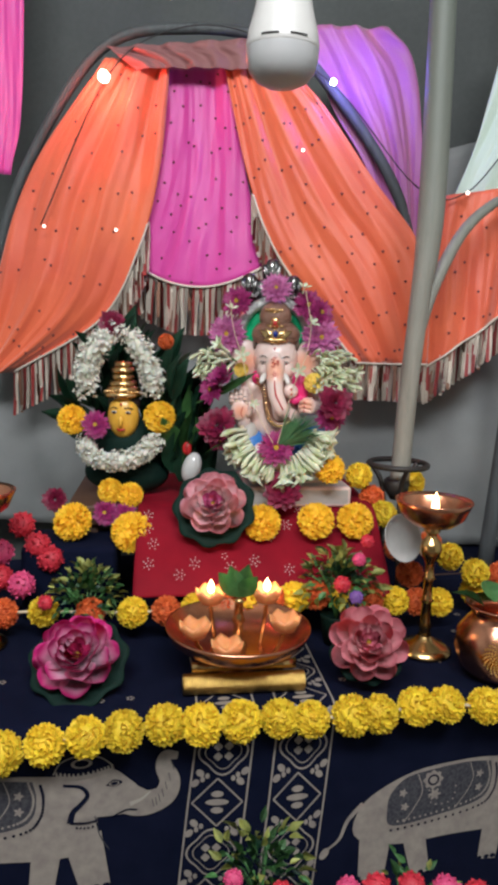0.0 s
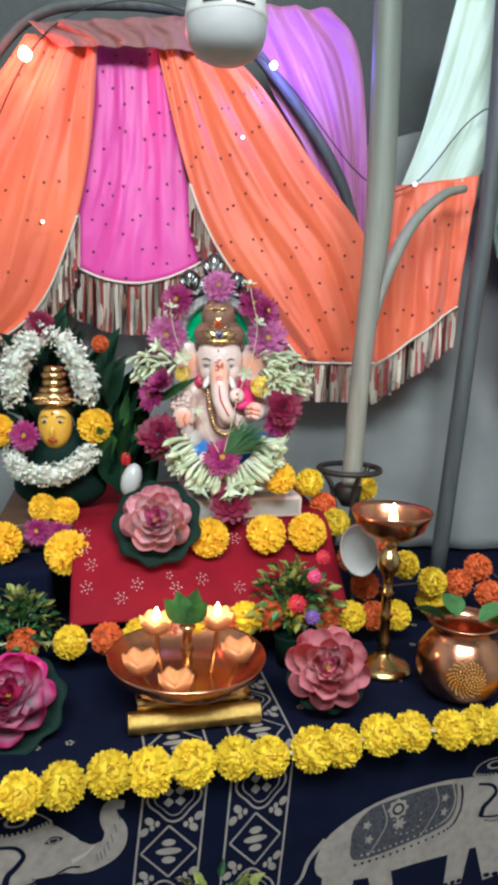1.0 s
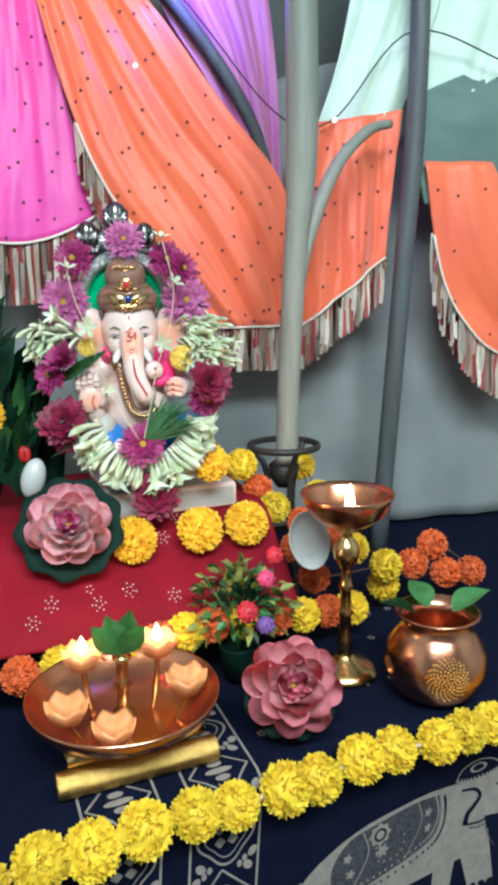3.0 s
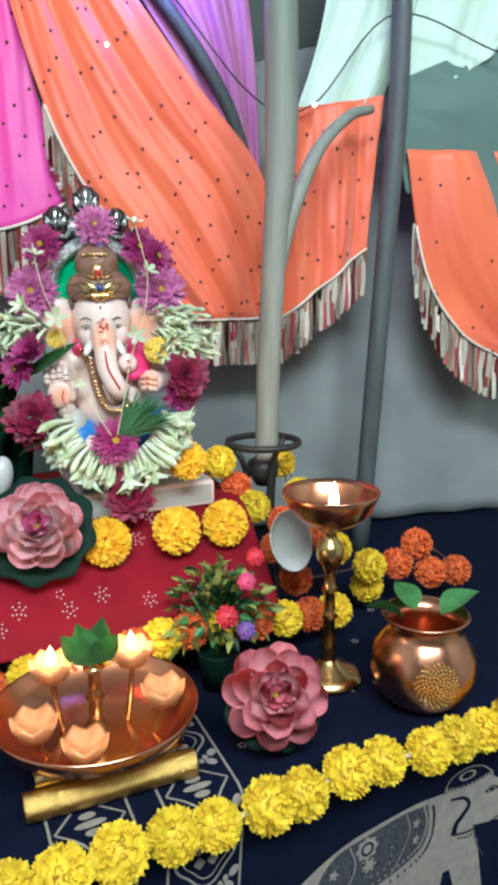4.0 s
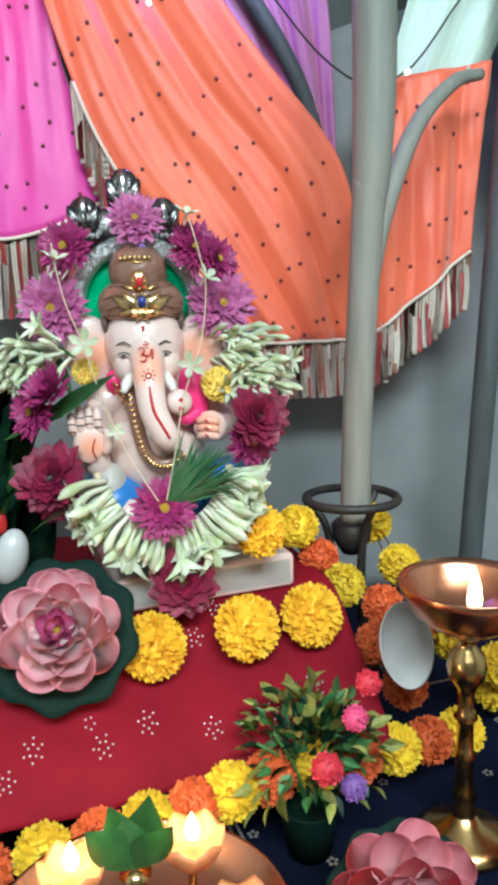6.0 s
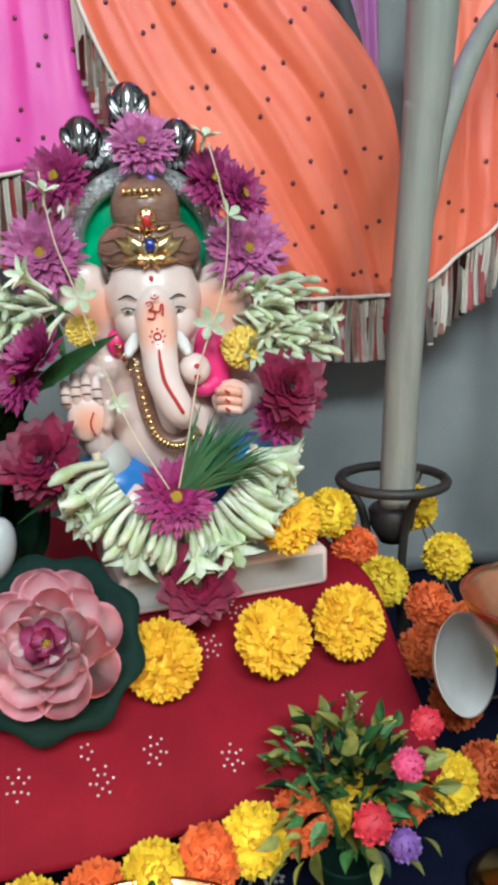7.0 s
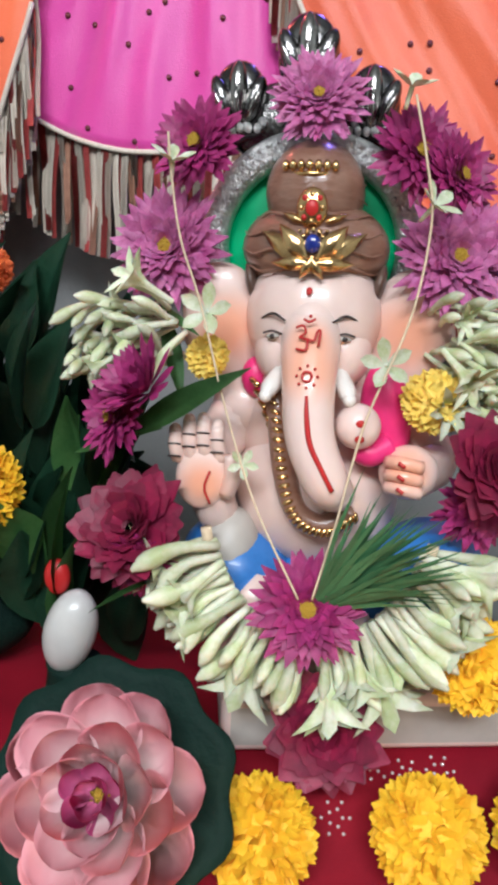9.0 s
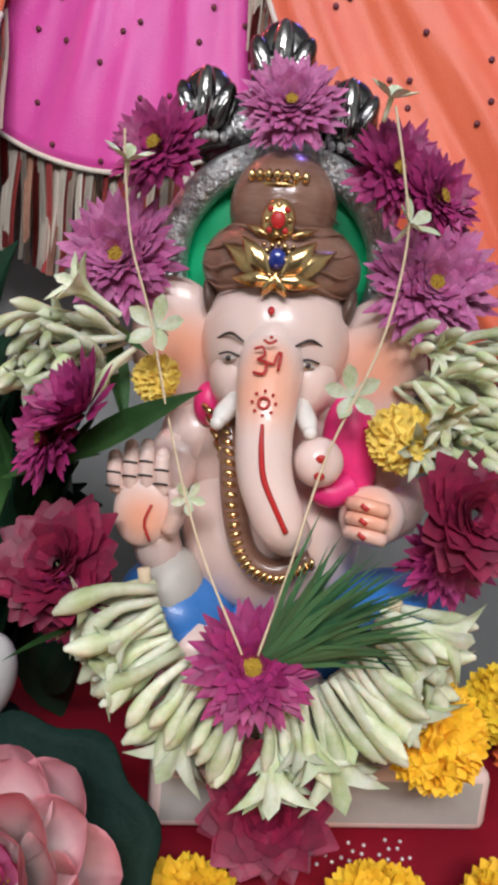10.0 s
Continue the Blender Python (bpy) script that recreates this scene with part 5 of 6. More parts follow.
# raised hand
T_([(0.018, 1.158, 1.155), (0.004, 1.150, 1.128), (0.012, 1.138, 1.108), (0.010, 1.130, 1.122)], [0.014, 0.013, 0.011, 0.010], SKIN, 12)
E_((0.007, 1.124, 1.130), (0.0135, 0.0065, 0.017), (0, 8, 0))
for k in range(4):
    x = -0.006 + 0.0068 * k
    top = (1.152, 1.157, 1.158, 1.155)[k]
    T_([(x + 0.001, 1.124, 1.138), (x, 1.121, (1.138 + top) / 2), (x - 0.0005, 1.122, top)], [0.0040, 0.0038, 0.0032], SKIN, 8, 8)
    E_((x - 0.0005, 1.122, top), (0.0032, 0.0032, 0.0034), seg=8, rings=6)
    for z in (0.006, 0.012):
        T_([(x - 0.003, 1.1185, top - z), (x, 1.1172, top - z + 0.0005), (x + 0.003, 1.1185, top - z)], 0.0005, DARK, 5, 5)
T_([(0.018, 1.124, 1.122), (0.022, 1.120, 1.132), (0.021, 1.119, 1.142)], [0.0046, 0.0042, 0.0032], SKIN, 8, 8)
T_([(0.012, 1.117, 1.118), (0.009, 1.1165, 1.126), (0.0115, 1.1175, 1.134)], 0.0006, RED, 5, 6)
# other hand with a sweet, pink scarf
T_([(0.096, 1.158, 1.156), (0.116, 1.150, 1.14), (0.108, 1.134, 1.134)], [0.014, 0.013, 0.011], SKIN, 12)
E_((0.104, 1.126, 1.138), (0.014, 0.010, 0.013))
for k in range(3):
    T_([(0.094, 1.120, 1.144 - 0.006 * k), (0.100, 1.114, 1.145 - 0.006 * k), (0.109, 1.116, 1.143 - 0.006 * k)], 0.0032, SKIN, 8, 8)
    T_([(0.098, 1.1112, 1.146 - 0.006 * k), (0.101, 1.1105, 1.144 - 0.006 * k)], 0.0010, RED, 5, 4)
E_((0.079, 1.118, 1.160), (0.0105, 0.010, 0.0105))
for z in (1.163, 1.156):
    E_((0.080, 1.1085, z), (0.0022, 0.001, 0.0018), mi=RED, seg=8, rings=6)
E_((0.092, 1.136, 1.162), (0.012, 0.009, 0.026), (0, -8, 0), PINK)
E_((0.028, 1.146, 1.176), (0.007, 0.007, 0.010), (0, 0, 0), PINK)
T_([(0.094, 1.128, 1.150), (0.086, 1.124, 1.146), (0.080, 1.124, 1.148)], 0.006, PINK)
# head, ears
E_((0.0545, 1.153, 1.206), (0.0328, 0.0302, 0.034), seg=36, rings=28)
E_((0.041, 1.143, 1.190), (0.0135, 0.016, 0.0165))
E_((0.070, 1.143, 1.190), (0.0135, 0.016, 0.0165))
for sx, cx in ((-1, 0.014), (1, 0.097)):
    E_((cx + sx * 0.002, 1.154, 1.200), (0.022, 0.007, 0.031), (0, sx * 14, sx * -12))
    T_([(cx + sx * 0.018, 1.154, 1.215), (cx + sx * 0.022, 1.153, 1.196), (cx + sx * 0.008, 1.152, 1.176)], [0.003, 0.0035, 0.003], SKIN, 8)
# trunk
TRUNK = [(0.0545, 1.158, 1.216), (0.0552, 1.1325, 1.201), (0.0560, 1.115, 1.178), (0.0580, 1.1085, 1.156), (0.0655, 1.106, 1.138), (0.0705, 1.110, 1.130)]
T_(TRUNK, [0.0125, 0.0142, 0.0122, 0.0112, 0.0106, 0.0094], SKIN, 20, 40)
E_((0.0705, 1.110, 1.130), (0.0094, 0.0094, 0.0085))
E_((0.055, 1.1390, 1.201), (0.0165, 0.0200, 0.0215), (-16, 0, 0), SKIN, 32, 24)
for sx, cx in ((-1, 0.0385), (1, 0.0725)):
    T_([(cx - sx * 0.006, 1.136, 1.184), (cx, 1.122, 1.176), (cx + sx * 0.002, 1.116, 1.172)], [0.004, 0.0045, 0.0026], WHITE, 10, 8)
    E_((cx + sx * 0.002, 1.1155, 1.172), (0.0030, 0.0030, 0.0030), mi=WHITE, seg=10, rings=8)
# eyes, brows, forehead mark
for sx, cx in ((-1, 0.0375), (1, 0.0705)):
    E_((cx, 1.1268, 1.198), (0.0034, 0.0013, 0.0013), (0, sx * 8, sx * 22), CREAM, 12, 8)
    E_((cx, 1.1258, 1.1980), (0.0014, 0.0009, 0.0012), mi=DARK, seg=10, rings=8)
    T_([(cx - 0.0045, 1.1278 + (0.001 if sx < 0 else -0.002), 1.1992), (cx, 1.1252, 1.2006), (cx + 0.0045, 1.1278 + (-0.002 if sx < 0 else 0.001), 1.1992)], 0.0005, DARK, 5, 8)
    T_([(cx - sx * 0.0060, 1.1225, 1.2055), (cx, 1.1248, 1.2085), (cx + sx * 0.0060, 1.1315, 1.2058)], [0.0005, 0.0007, 0.0004], DARK, 5, 8)
E_((0.0535, 1.1236, 1.2190), (0.0015, 0.0022, 0.0015), (35, 0, 0), RED, 12, 8)
# painted marks down the trunk
T_AX = smooth_spline(TRUNK, 80)
T_RA = [v.x for v in smooth_spline([(r, 0, 0) for r in (0.0125, 0.0142, 0.0122, 0.0112, 0.0106, 0.0094)], 80)]


def F(x, z, k=0.0):
    """The front of the trunk at x and height z."""
    i = min(range(1, 79), key=lambda q: abs(T_AX[q].z - z))
    d = T_AX[i + 1] - T_AX[i - 1]
    slope = d.y / d.z if abs(d.z) > 1e-6 else 0.0
    return (x, T_AX[i].y - math.sqrt(max(T_RA[i] ** 2 - (x - T_AX[i].x) ** 2, 1e-8)) * math.sqrt(1 + slope * slope) - 0.0001, z)


T_([F(0.0492, 1.2035, .0015), F(0.0525, 1.2045), F(0.0535, 1.2015), F(0.0508, 1.1995)], 0.0006, RED, 6, 12)
T_([F(0.0508, 1.1995), F(0.0545, 1.1985), F(0.0540, 1.1945), F(0.0498, 1.1945, .001)], 0.0006, RED, 6, 12)
T_([F(0.0540, 1.1990), F(0.0575, 1.1985), F(0.0585, 1.2020), F(0.0600, 1.2025, .001), F(0.0595, 1.1960, .001)], 0.0006, RED, 6, 12)
T_([F(0.0525, 1.2072), F(0.0550, 1.2062), F(0.0575, 1.2075)], 0.0006, RED, 6, 8)
E_(F(0.0552, 1.2085), (0.0008, 0.0006, 0.0008), mi=RED, seg=8, rings=6)
sun = (0.0556, 1.1835)
T_([F(sun[0] + 0.0021 * math.cos(a), sun[1] + 0.0021 * math.sin(a)) for a in (2 * math.pi * k / 10 for k in range(11))], 0.0006, RED, 6, 20)
for k in range(8):
    a = 2 * math.pi * k / 8
    E_(F(sun[0] + 0.0046 * math.cos(a), sun[1] + 0.0046 * math.sin(a), 0.0008 * abs(math.cos(a))), (0.0007, 0.0005, 0.0007), mi=RED, seg=8, rings=6)
T_([F(0.0560, 1.1755), F(0.0567, 1.166), F(0.0588, 1.155), F(0.0645, 1.144), F(0.0695, 1.135)], [0.0007, 0.0012, 0.0013, 0.0012, 0.0012], RED, 6, 24)
# neck chain
T_([(0.038, 1.136, 1.178), (0.042, 1.128, 1.160), (0.046, 1.124, 1.135), (0.053, 1.122, 1.116), (0.066, 1.122, 1.110), (0.080, 1.124, 1.118)], 0.0056, BROWN, 10, 30)
for k, p in enumerate(smooth_spline([(0.036, 1.134, 1.180), (0.0405, 1.124, 1.160), (0.0445, 1.120, 1.135), (0.0515, 1.118, 1.1145), (0.066, 1.118, 1.108), (0.080, 1.120, 1.116)], 30)):
    E_(p + Vector((0.001, -0.0012, 0)), (0.0030, 0.0014, 0.0014), (0, 50 - 5 * k, 0), GOLD, 8, 6)
for k in range(6):
    T_([(0.027 + 0.0025 * k, 1.138 - 0.002 * k, 1.176 - 0.005 * k), (0.031 + 0.0022 * k, 1.132 - 0.002 * k, 1.174 - 0.005 * k)], 0.0015, GOLD, 6, 5)
# brown headdress with gold ornaments
E_((0.0535, 1.158, 1.238), (0.0355, 0.031, 0.0235), mi=BROWN, seg=36, rings=22)
E_((0.052, 1.156, 1.263), (0.0235, 0.023, 0.025), mi=BROWN, seg=32, rings=20)
for k, (z, rx) in enumerate(((1.228, 0.0328), (1.236, 0.0352), (1.244, 0.0340), (1.252, 0.0285), (1.260, 0.0238), (1.268, 0.0230))):
    T_([(0.053 + rx * math.cos(radians(190 + 16 * q)), 1.158 + 0.93 * rx * math.sin(radians(190 + 16 * q)), z + 0.0015 * math.sin(q * 2 + k)) for q in range(11)], [0.0003, 0.0009, 0.0003], BROWN, 6, 24)
for k in range(7):
    a = radians(235 + 10 * k)
    E_((0.052 + 0.0225 * math.cos(a), 1.156 + 0.0225 * math.sin(a), 1.2735), (0.0019, 0.0019, 0.0026), mi=GOLD, seg=8, rings=6)
T_([(0.040, 1.139, 1.2705), (0.0515, 1.1335, 1.2700), (0.063, 1.139, 1.2705)], 0.0012, GOLD, 6, 12)
E_((0.0525, 1.129, 1.255), (0.0070, 0.0035, 0.0090), mi=GOLD)
E_((0.0525, 1.1262, 1.255), (0.0032, 0.0015, 0.0038), mi=RED, seg=10, rings=8)
for k in range(8):
    a = 2 * math.pi * k / 8
    E_((0.0525 + 0.0046 * math.cos(a), 1.1265, 1.255 + 0.0058 * math.sin(a)), (0.0014, 0.0012, 0.0014), mi=RED if k % 2 else GOLD, seg=8, rings=6)
E_((0.0538, 1.1235, 1.2395), (0.0036, 0.0024, 0.0042), mi=GEM)
for k in range(12):
    a = 2 * math.pi * k / 12
    E_((0.0538 + 0.0052 * math.cos(a), 1.1248, 1.2395 + 0.0060 * math.sin(a)), (0.0013, 0.0013, 0.0013), mi=GOLD, seg=8, rings=6)

def gold_leaf(a, b, w, lift):
    """A flat pointed gold leaf from a to b that lies against the headdress."""
    a, b = Vector(a), Vector(b)
    d = b - a
    side = Vector((-d.z, 0, d.x)).normalized()

    def at(s, t):
        k = w * math.sin(math.pi * min(1.0, 0.08 + 0.92 * t) ** 0.8) ** 0.9
        return a + d * t + side * k * (s - 0.5) * 2 + Vector((0, -lift * math.sin(math.pi * t) - 0.0016 * (1 - (2 * s - 1) ** 2), 0)) - SO
    sheet(bm, at, 6, 12, GOLD)


for sx in (-1, 1):
    gold_leaf((0.0538 + sx * 0.002, 1.1245, 1.2320), (0.0538 + sx * 0.0240, 1.1335, 1.2450), 0.0046, 0.0030)
    gold_leaf((0.0538 + sx * 0.003, 1.1240, 1.2335), (0.0538 + sx * 0.0155, 1.1280, 1.2480), 0.0042, 0.0026)
    gold_leaf((0.0538 + sx * 0.001, 1.1235, 1.2310), (0.0538 + sx * 0.0190, 1.1305, 1.2310), 0.0032, 0.0030)
    gold_leaf((0.0538, 1.1235, 1.2330), (0.0538 + sx * 0.0055, 1.1250, 1.2240), 0.0024, 0.0014)
    gold_leaf((0.0538 + sx * 0.005, 1.1290, 1.2490), (0.0538 + sx * 0.0150, 1.1335, 1.2530), 0.0018, 0.0016)
    for k in range(5):
        E_((0.0538 + sx * (0.006 + 0.0022 * k), 1.1262 + 0.0006 * k, 1.2450 - 0.0012 * k), (0.0009, 0.0009, 0.0009), mi=GOLD, seg=8, rings=6)
# dark hair at the temples, thin to the front
for sx, cx in ((-1, 0.0235), (1, 0.0850)):
    E_((cx - sx * 0.0005, 1.156, 1.222), (0.0036, 0.014, 0.0105), (0, sx * 12, 0), HAIR, 16, 12)
# halo: silver arch with a green field
HC = Vector((0.0505, 1.168, 1.238))
T_([HC + Vector((0.0492 * math.cos(a), 0, 0.0490 * math.sin(a))) for a in (math.pi * (-0.12 + 1.24 * k / 24) for k in range(25))], 0.0078, SILVER, 12, 60)
E_(HC + Vector((0, 0.006, -0.004)), (0.045, 0.003, 0.048), mi=GREEN)
for k in range(40):
    a = math.pi * (-0.1 + 1.2 * k / 39)
    for q, r in ((0.0522, 0.0017), (0.0458, 0.0015)):
        E_(HC + Vector((q * math.cos(a), -0.0068, q * math.sin(a))), (r, r, r), mi=SILVER, seg=6, rings=5)
# dark silver crown with three lobes; lighter ridges and slivers colour in their highlights
for cx, cz, r in ((0.044, 1.328, 0.0150), (0.011, 1.308, 0.0140), (0.076, 1.307, 0.0135)):
    E_((cx, 1.178, cz), (r, 0.009, r * 1.35), mi=DSILVER)
    for k in (-1, 0, 1):
        E_((cx + 0.52 * r * k, 1.1715 + 0.001 * abs(k), cz + 0.002 - 0.003 * abs(k)), (0.36 * r, 0.0065, (1.12 - 0.22 * abs(k)) * r), (0, 22 * k, 0), DSILVER if k else GLINT, 16, 12)
        E_((cx + 0.60 * r * k, 1.1655 + 0.001 * abs(k), cz - 0.003), (0.10 * r, 0.0022, 0.55 * r), (0, 26 * k, 0), GLINT, 12, 8)
    for k in range(6):
        E_((cx + r * (-0.75 + 0.3 * k), 1.1665, cz - 0.014), (0.0019, 0.0019, 0.0024), mi=SILVER, seg=8, rings=6)
E_((0.047, 1.182, 1.298), (0.045, 0.010, 0.022), mi=DSILVER)
T_([(0.046 + 0.052 * math.cos(a), 1.178, 1.278 + 0.020 * math.sin(a)) for a in (math.pi * k / 10 for k in range(11))], 0.005, DSILVER, 10, 30)
for k in range(16):
    a = math.pi * (0.05 + 0.9 * k / 15)
    E_((0.046 + 0.050 * math.cos(a), 1.171, 1.283 + 0.016 * math.sin(a)), (0.0022, 0.0022, 0.0028), mi=SILVER, seg=8, rings=6)
solid("painted_statue", bm, SM, "glossy painted clay statue with a trunk on a cream base", "statue", at=Matrix.Translation(SO))

# ---- garlands and flowers laid on the statue ----
def bud_mesh(seed):
    rnd = random.Random(seed)
    bm = bmesh.new()
    b = rnd.uniform(-0.12, 0.12)
    tube(bm, [(0, 0, 0), (0.45, b, 0.04), (0.8, b * 0.6, 0.0), (1.0, 0, -0.03)], [0.050, 0.072, 0.108, 0.022], seg=8, n=10)
    return mesh_of("bud", bm, M_BUD)


def open_bud_mesh(seed):
    rnd = random.Random(seed)
    bm = bmesh.new()
    bend = rnd.uniform(-0.08, 0.08)
    rows = []
    for x, r, w in ((0.0, 0.05, 0), (0.3, 0.06, 0), (0.55, 0.075, 0.05), (0.70, 0.12, 0.25), (0.84, 0.24, 0.4), (0.94, 0.34, 0.5)):
        rows.append([bm.verts.new((x + 0.10 * w * math.cos(6 * a), bend * x + r * (1 + w * math.cos(6 * a)) * math.cos(a), r * (1 + w * math.cos(6 * a)) * math.sin(a))) for a in (2 * math.pi * k / 24 for k in range(24))])
    for a, c in zip(rows, rows[1:]):
        for k in range(24):
            bm.faces.new((a[k], a[(k + 1) % 24], c[(k + 1) % 24], c[k]))
    return mesh_of("bud", bm, M_BUD)


BUDS = [bud_mesh(s) for s in (1, 2, 3)] + [open_bud_mesh(4), open_bud_mesh(5)]
rnd = random.Random(77)
gar = thing("tuberose_garland", (0.062, 1.115, 1.06), "white-green tuberose garland round the statue's lap", "garland")
go = Vector((0.062, 1.115, 1.06))
for layer, (n, k0, k1, yy) in enumerate(((50, 0.98, 1.0, 1.113), (44, 0.9, 1.02, 1.104), (34, 0.86, 0.98, 1.097))):
    for i in range(n):
        a = radians(192 + 160 * (i + rnd.uniform(-0.3, 0.3)) / n)
        p0 = Vector((0.064 + 0.053 * k0 * math.cos(a), yy + 0.006 * abs(math.cos(a)), 1.113 + 0.057 * k0 * math.sin(a)))
        d = Vector((math.cos(a) * 0.8 - 0.30 * math.sin(-a) * (1 if math.cos(a) < 0 else -1) * 0.6, -0.30 + rnd.uniform(-0.3, 0.2), math.sin(a) * 0.95 + rnd.uniform(-0.35, 0.3))).normalized()
        m4 = Matrix.Translation(p0 - go) @ d.to_track_quat("X", "Z").to_matrix().to_4x4() @ pose(0, 0, 0, rnd.uniform(0, 360), 0, 0) @ Matrix.Scale(rnd.uniform(0.026, 0.043), 4)
        hang("bud", BUDS[rnd.choice((0, 0, 1, 1, 1, 2, 2, 2, 3, 4))], gar, m4)
bm = bmesh.new()
tube(bm, [Vector((0.064 + 0.053 * math.cos(a), 1.112, 1.113 + 0.057 * math.sin(a))) - go for a in (radians(185 + 17 * k) for k in range(11))], 0.003, seg=6, n=40)
part("string", bm, M_THREAD, gar)
# upper clusters beside the ears
for cx, cz, w, h, n, lab in ((-0.026, 1.196, 0.022, 0.016, 46, "tuberose buds tied beside the statue's ear"), (0.131, 1.190, 0.026, 0.026, 80, "tuberose buds heaped beside the statue's ear")):
    ob = thing("tuberose_garland", (cx, 1.135, cz), lab, "garland")
    for i in range(n):
        p = Vector((rnd.uniform(-w, w), rnd.uniform(-0.004, 0.014), rnd.uniform(-h, h)))
        d = Vector((rnd.uniform(0.1, 1.0) * (1 if cx > 0 else -1), rnd.uniform(-0.6, -0.1), rnd.uniform(-0.45, 0.35)))
        hang("bud", BUDS[rnd.choice((0, 1, 2, 0, 1, 2, 0, 3))], ob, Matrix.Translation(p) @ d.to_track_quat("X", "Z").to_matrix().to_4x4() @ Matrix.Scale(rnd.uniform(0.020, 0.029), 4))

CH = "chrysanthemums on the statue"
for at, way, r, pair, label, spin in (
        ((0.0520, 1.148, 1.304), (0.0, -0.9, 0.35), 0.0235, DAISY_L[0], "lilac-purple chrysanthemum on the statue's crown", 0),
        ((-0.004, 1.150, 1.284), (-0.3, -0.9, 0.25), 0.024, DAISY_P[0], "purple chrysanthemum with a yellow centre", 30),
        ((-0.017, 1.148, 1.236), (-0.15, -0.95, 0.2), 0.030, DAISY_L[1], "lilac-purple chrysanthemum with a yellow centre", 70),
        ((0.099, 1.152, 1.282), (0.3, -0.9, 0.25), 0.0235, DAISY_P[1], "purple chrysanthemum with a yellow centre", 50),
        ((0.117, 1.152, 1.272), (0.6, -0.75, 0.25), 0.022, DAISY_P[0], "purple chrysanthemum at the crown's side", 20),
        ((0.119, 1.148, 1.236), (0.2, -0.95, 0.2), 0.030, DAISY_L[0], "lilac-purple chrysanthemum with a yellow centre", 110),
        ((-0.018, 1.112, 1.172), (-0.5, -0.7, 0.6), 0.025, DAISY_S[0], "half-open purple chrysanthemum tied with thread", 0),
        ((-0.034, 1.116, 1.158), (-0.6, -0.75, 0.2), 0.023, DAISY_P[0], "purple chrysanthemum tied with thread", 40),
        ((-0.024, 1.108, 1.106), (-0.2, -0.75, 0.55), 0.031, DAISY_M[0], "dark red rose-like flower tied beside the hand", 10),
        ((-0.018, 1.104, 1.090), (-0.1, -0.8, -0.5), 0.024, DAISY_P[1], "purple chrysanthemum under the dark red one", 60),
        ((0.143, 1.118, 1.145), (0.25, -0.85, 0.35), 0.028, DAISY_M[0], "dark purple-red flower tied beside the hand", 85),
        ((0.138, 1.125, 1.125), (0.3, -0.85, -0.2), 0.024, DAISY_P[0], "purple chrysanthemum under the dark one", 15),
        ((0.0625, 1.093, 1.080), (0.0, -0.9, 0.4), 0.0270, DAISY_P[1], "purple chrysanthemum with a yellow centre on the lap", 22),
        ((0.074, 1.094, 1.018), (0.0, -0.85, 0.35), 0.030, DAISY_M[0], "maroon rose-like flower before the statue's base", 44)):
    flower_thing("chrysanthemum", pair, at, way, r, label, group=CH, spin=spin)
head_thing("marigold", MARI[0], (0.139, 1.112, 1.052), (0.3, -0.8, 0.5), "yellow marigold on the statue's base", "loose marigolds", 20, 0.9)
PALE = pompon(0.0275, M_PALEY, 9, 10, 0.5, 26)
head_thing("marigold", PALE, (0.112, 1.124, 1.172), (0.2, -0.9, 0.3), "pale yellow flower between the tuberose buds", "loose marigolds", 60, 0.58)
head_thing("marigold", PALE, (0.006, 1.134, 1.186), (-0.2, -0.9, 0.3), "small yellow flower beside the ear", "loose marigolds", 10, 0.42)


def jasmine(at, way, r, spin):
    bm = bmesh.new()
    for i in range(5):
        petal(bm, pose(0, 0, 0, 0, 0, 72 * i) @ pose(0.04, 0, 0, 0, -18, 0), 1.0, 0.55, cup=0.12, tip=0.3, nu=4, nv=5)
    tube(bm, [(0, 0, 0.02), (0.05, 0, -0.4), (0.05, 0, -0.8)], [0.10, 0.09, 0.07], seg=8, n=6)
    ob = new("jasmine_flower", mesh_of("jasmine_flower", bm, M_BUD))
    ob.matrix_world = facing(at, way, spin, r)
    return tagged(ob, "small white starry flower tied with thread", "flower", "white starry flowers")


for at, way, r, s in (((-0.010, 1.124, 1.273), (0.2, -0.3, 0.9), 0.0115, 0), ((0.105, 1.124, 1.257), (0.6, -0.5, 0.7), 0.0120, 20), ((0.092, 1.134, 1.306), (0.2, -0.3, 0.9), 0.0115, 50),
                      ((0.008, 1.120, 1.208), (-0.1, -0.9, 0.3), 0.0135, 10), ((0.089, 1.112, 1.189), (0.1, -0.9, 0.3), 0.0125, 30), ((0.028, 1.112, 1.140), (0.1, -0.9, 0.3), 0.008, 60)):
    jasmine(at, way, r, s)

for pts in ([(-0.012, 1.124, 1.285), (-0.010, 1.122, 1.268), (-0.004, 1.116, 1.24), (0.006, 1.114, 1.212), (0.020, 1.108, 1.165), (0.036, 1.098, 1.125), (0.058, 1.085, 1.088)],
            [(0.094, 1.130, 1.302), (0.100, 1.122, 1.275), (0.104, 1.120, 1.25), (0.098, 1.110, 1.21), (0.082, 1.104, 1.165), (0.072, 1.094, 1.12), (0.064, 1.086, 1.088)]):
    bm = bmesh.new()
    tube(bm, pts, 0.00055, seg=6, n=50)
    solid("thread", bm, M_THREAD, "cream cotton thread tying the flowers", "thread")

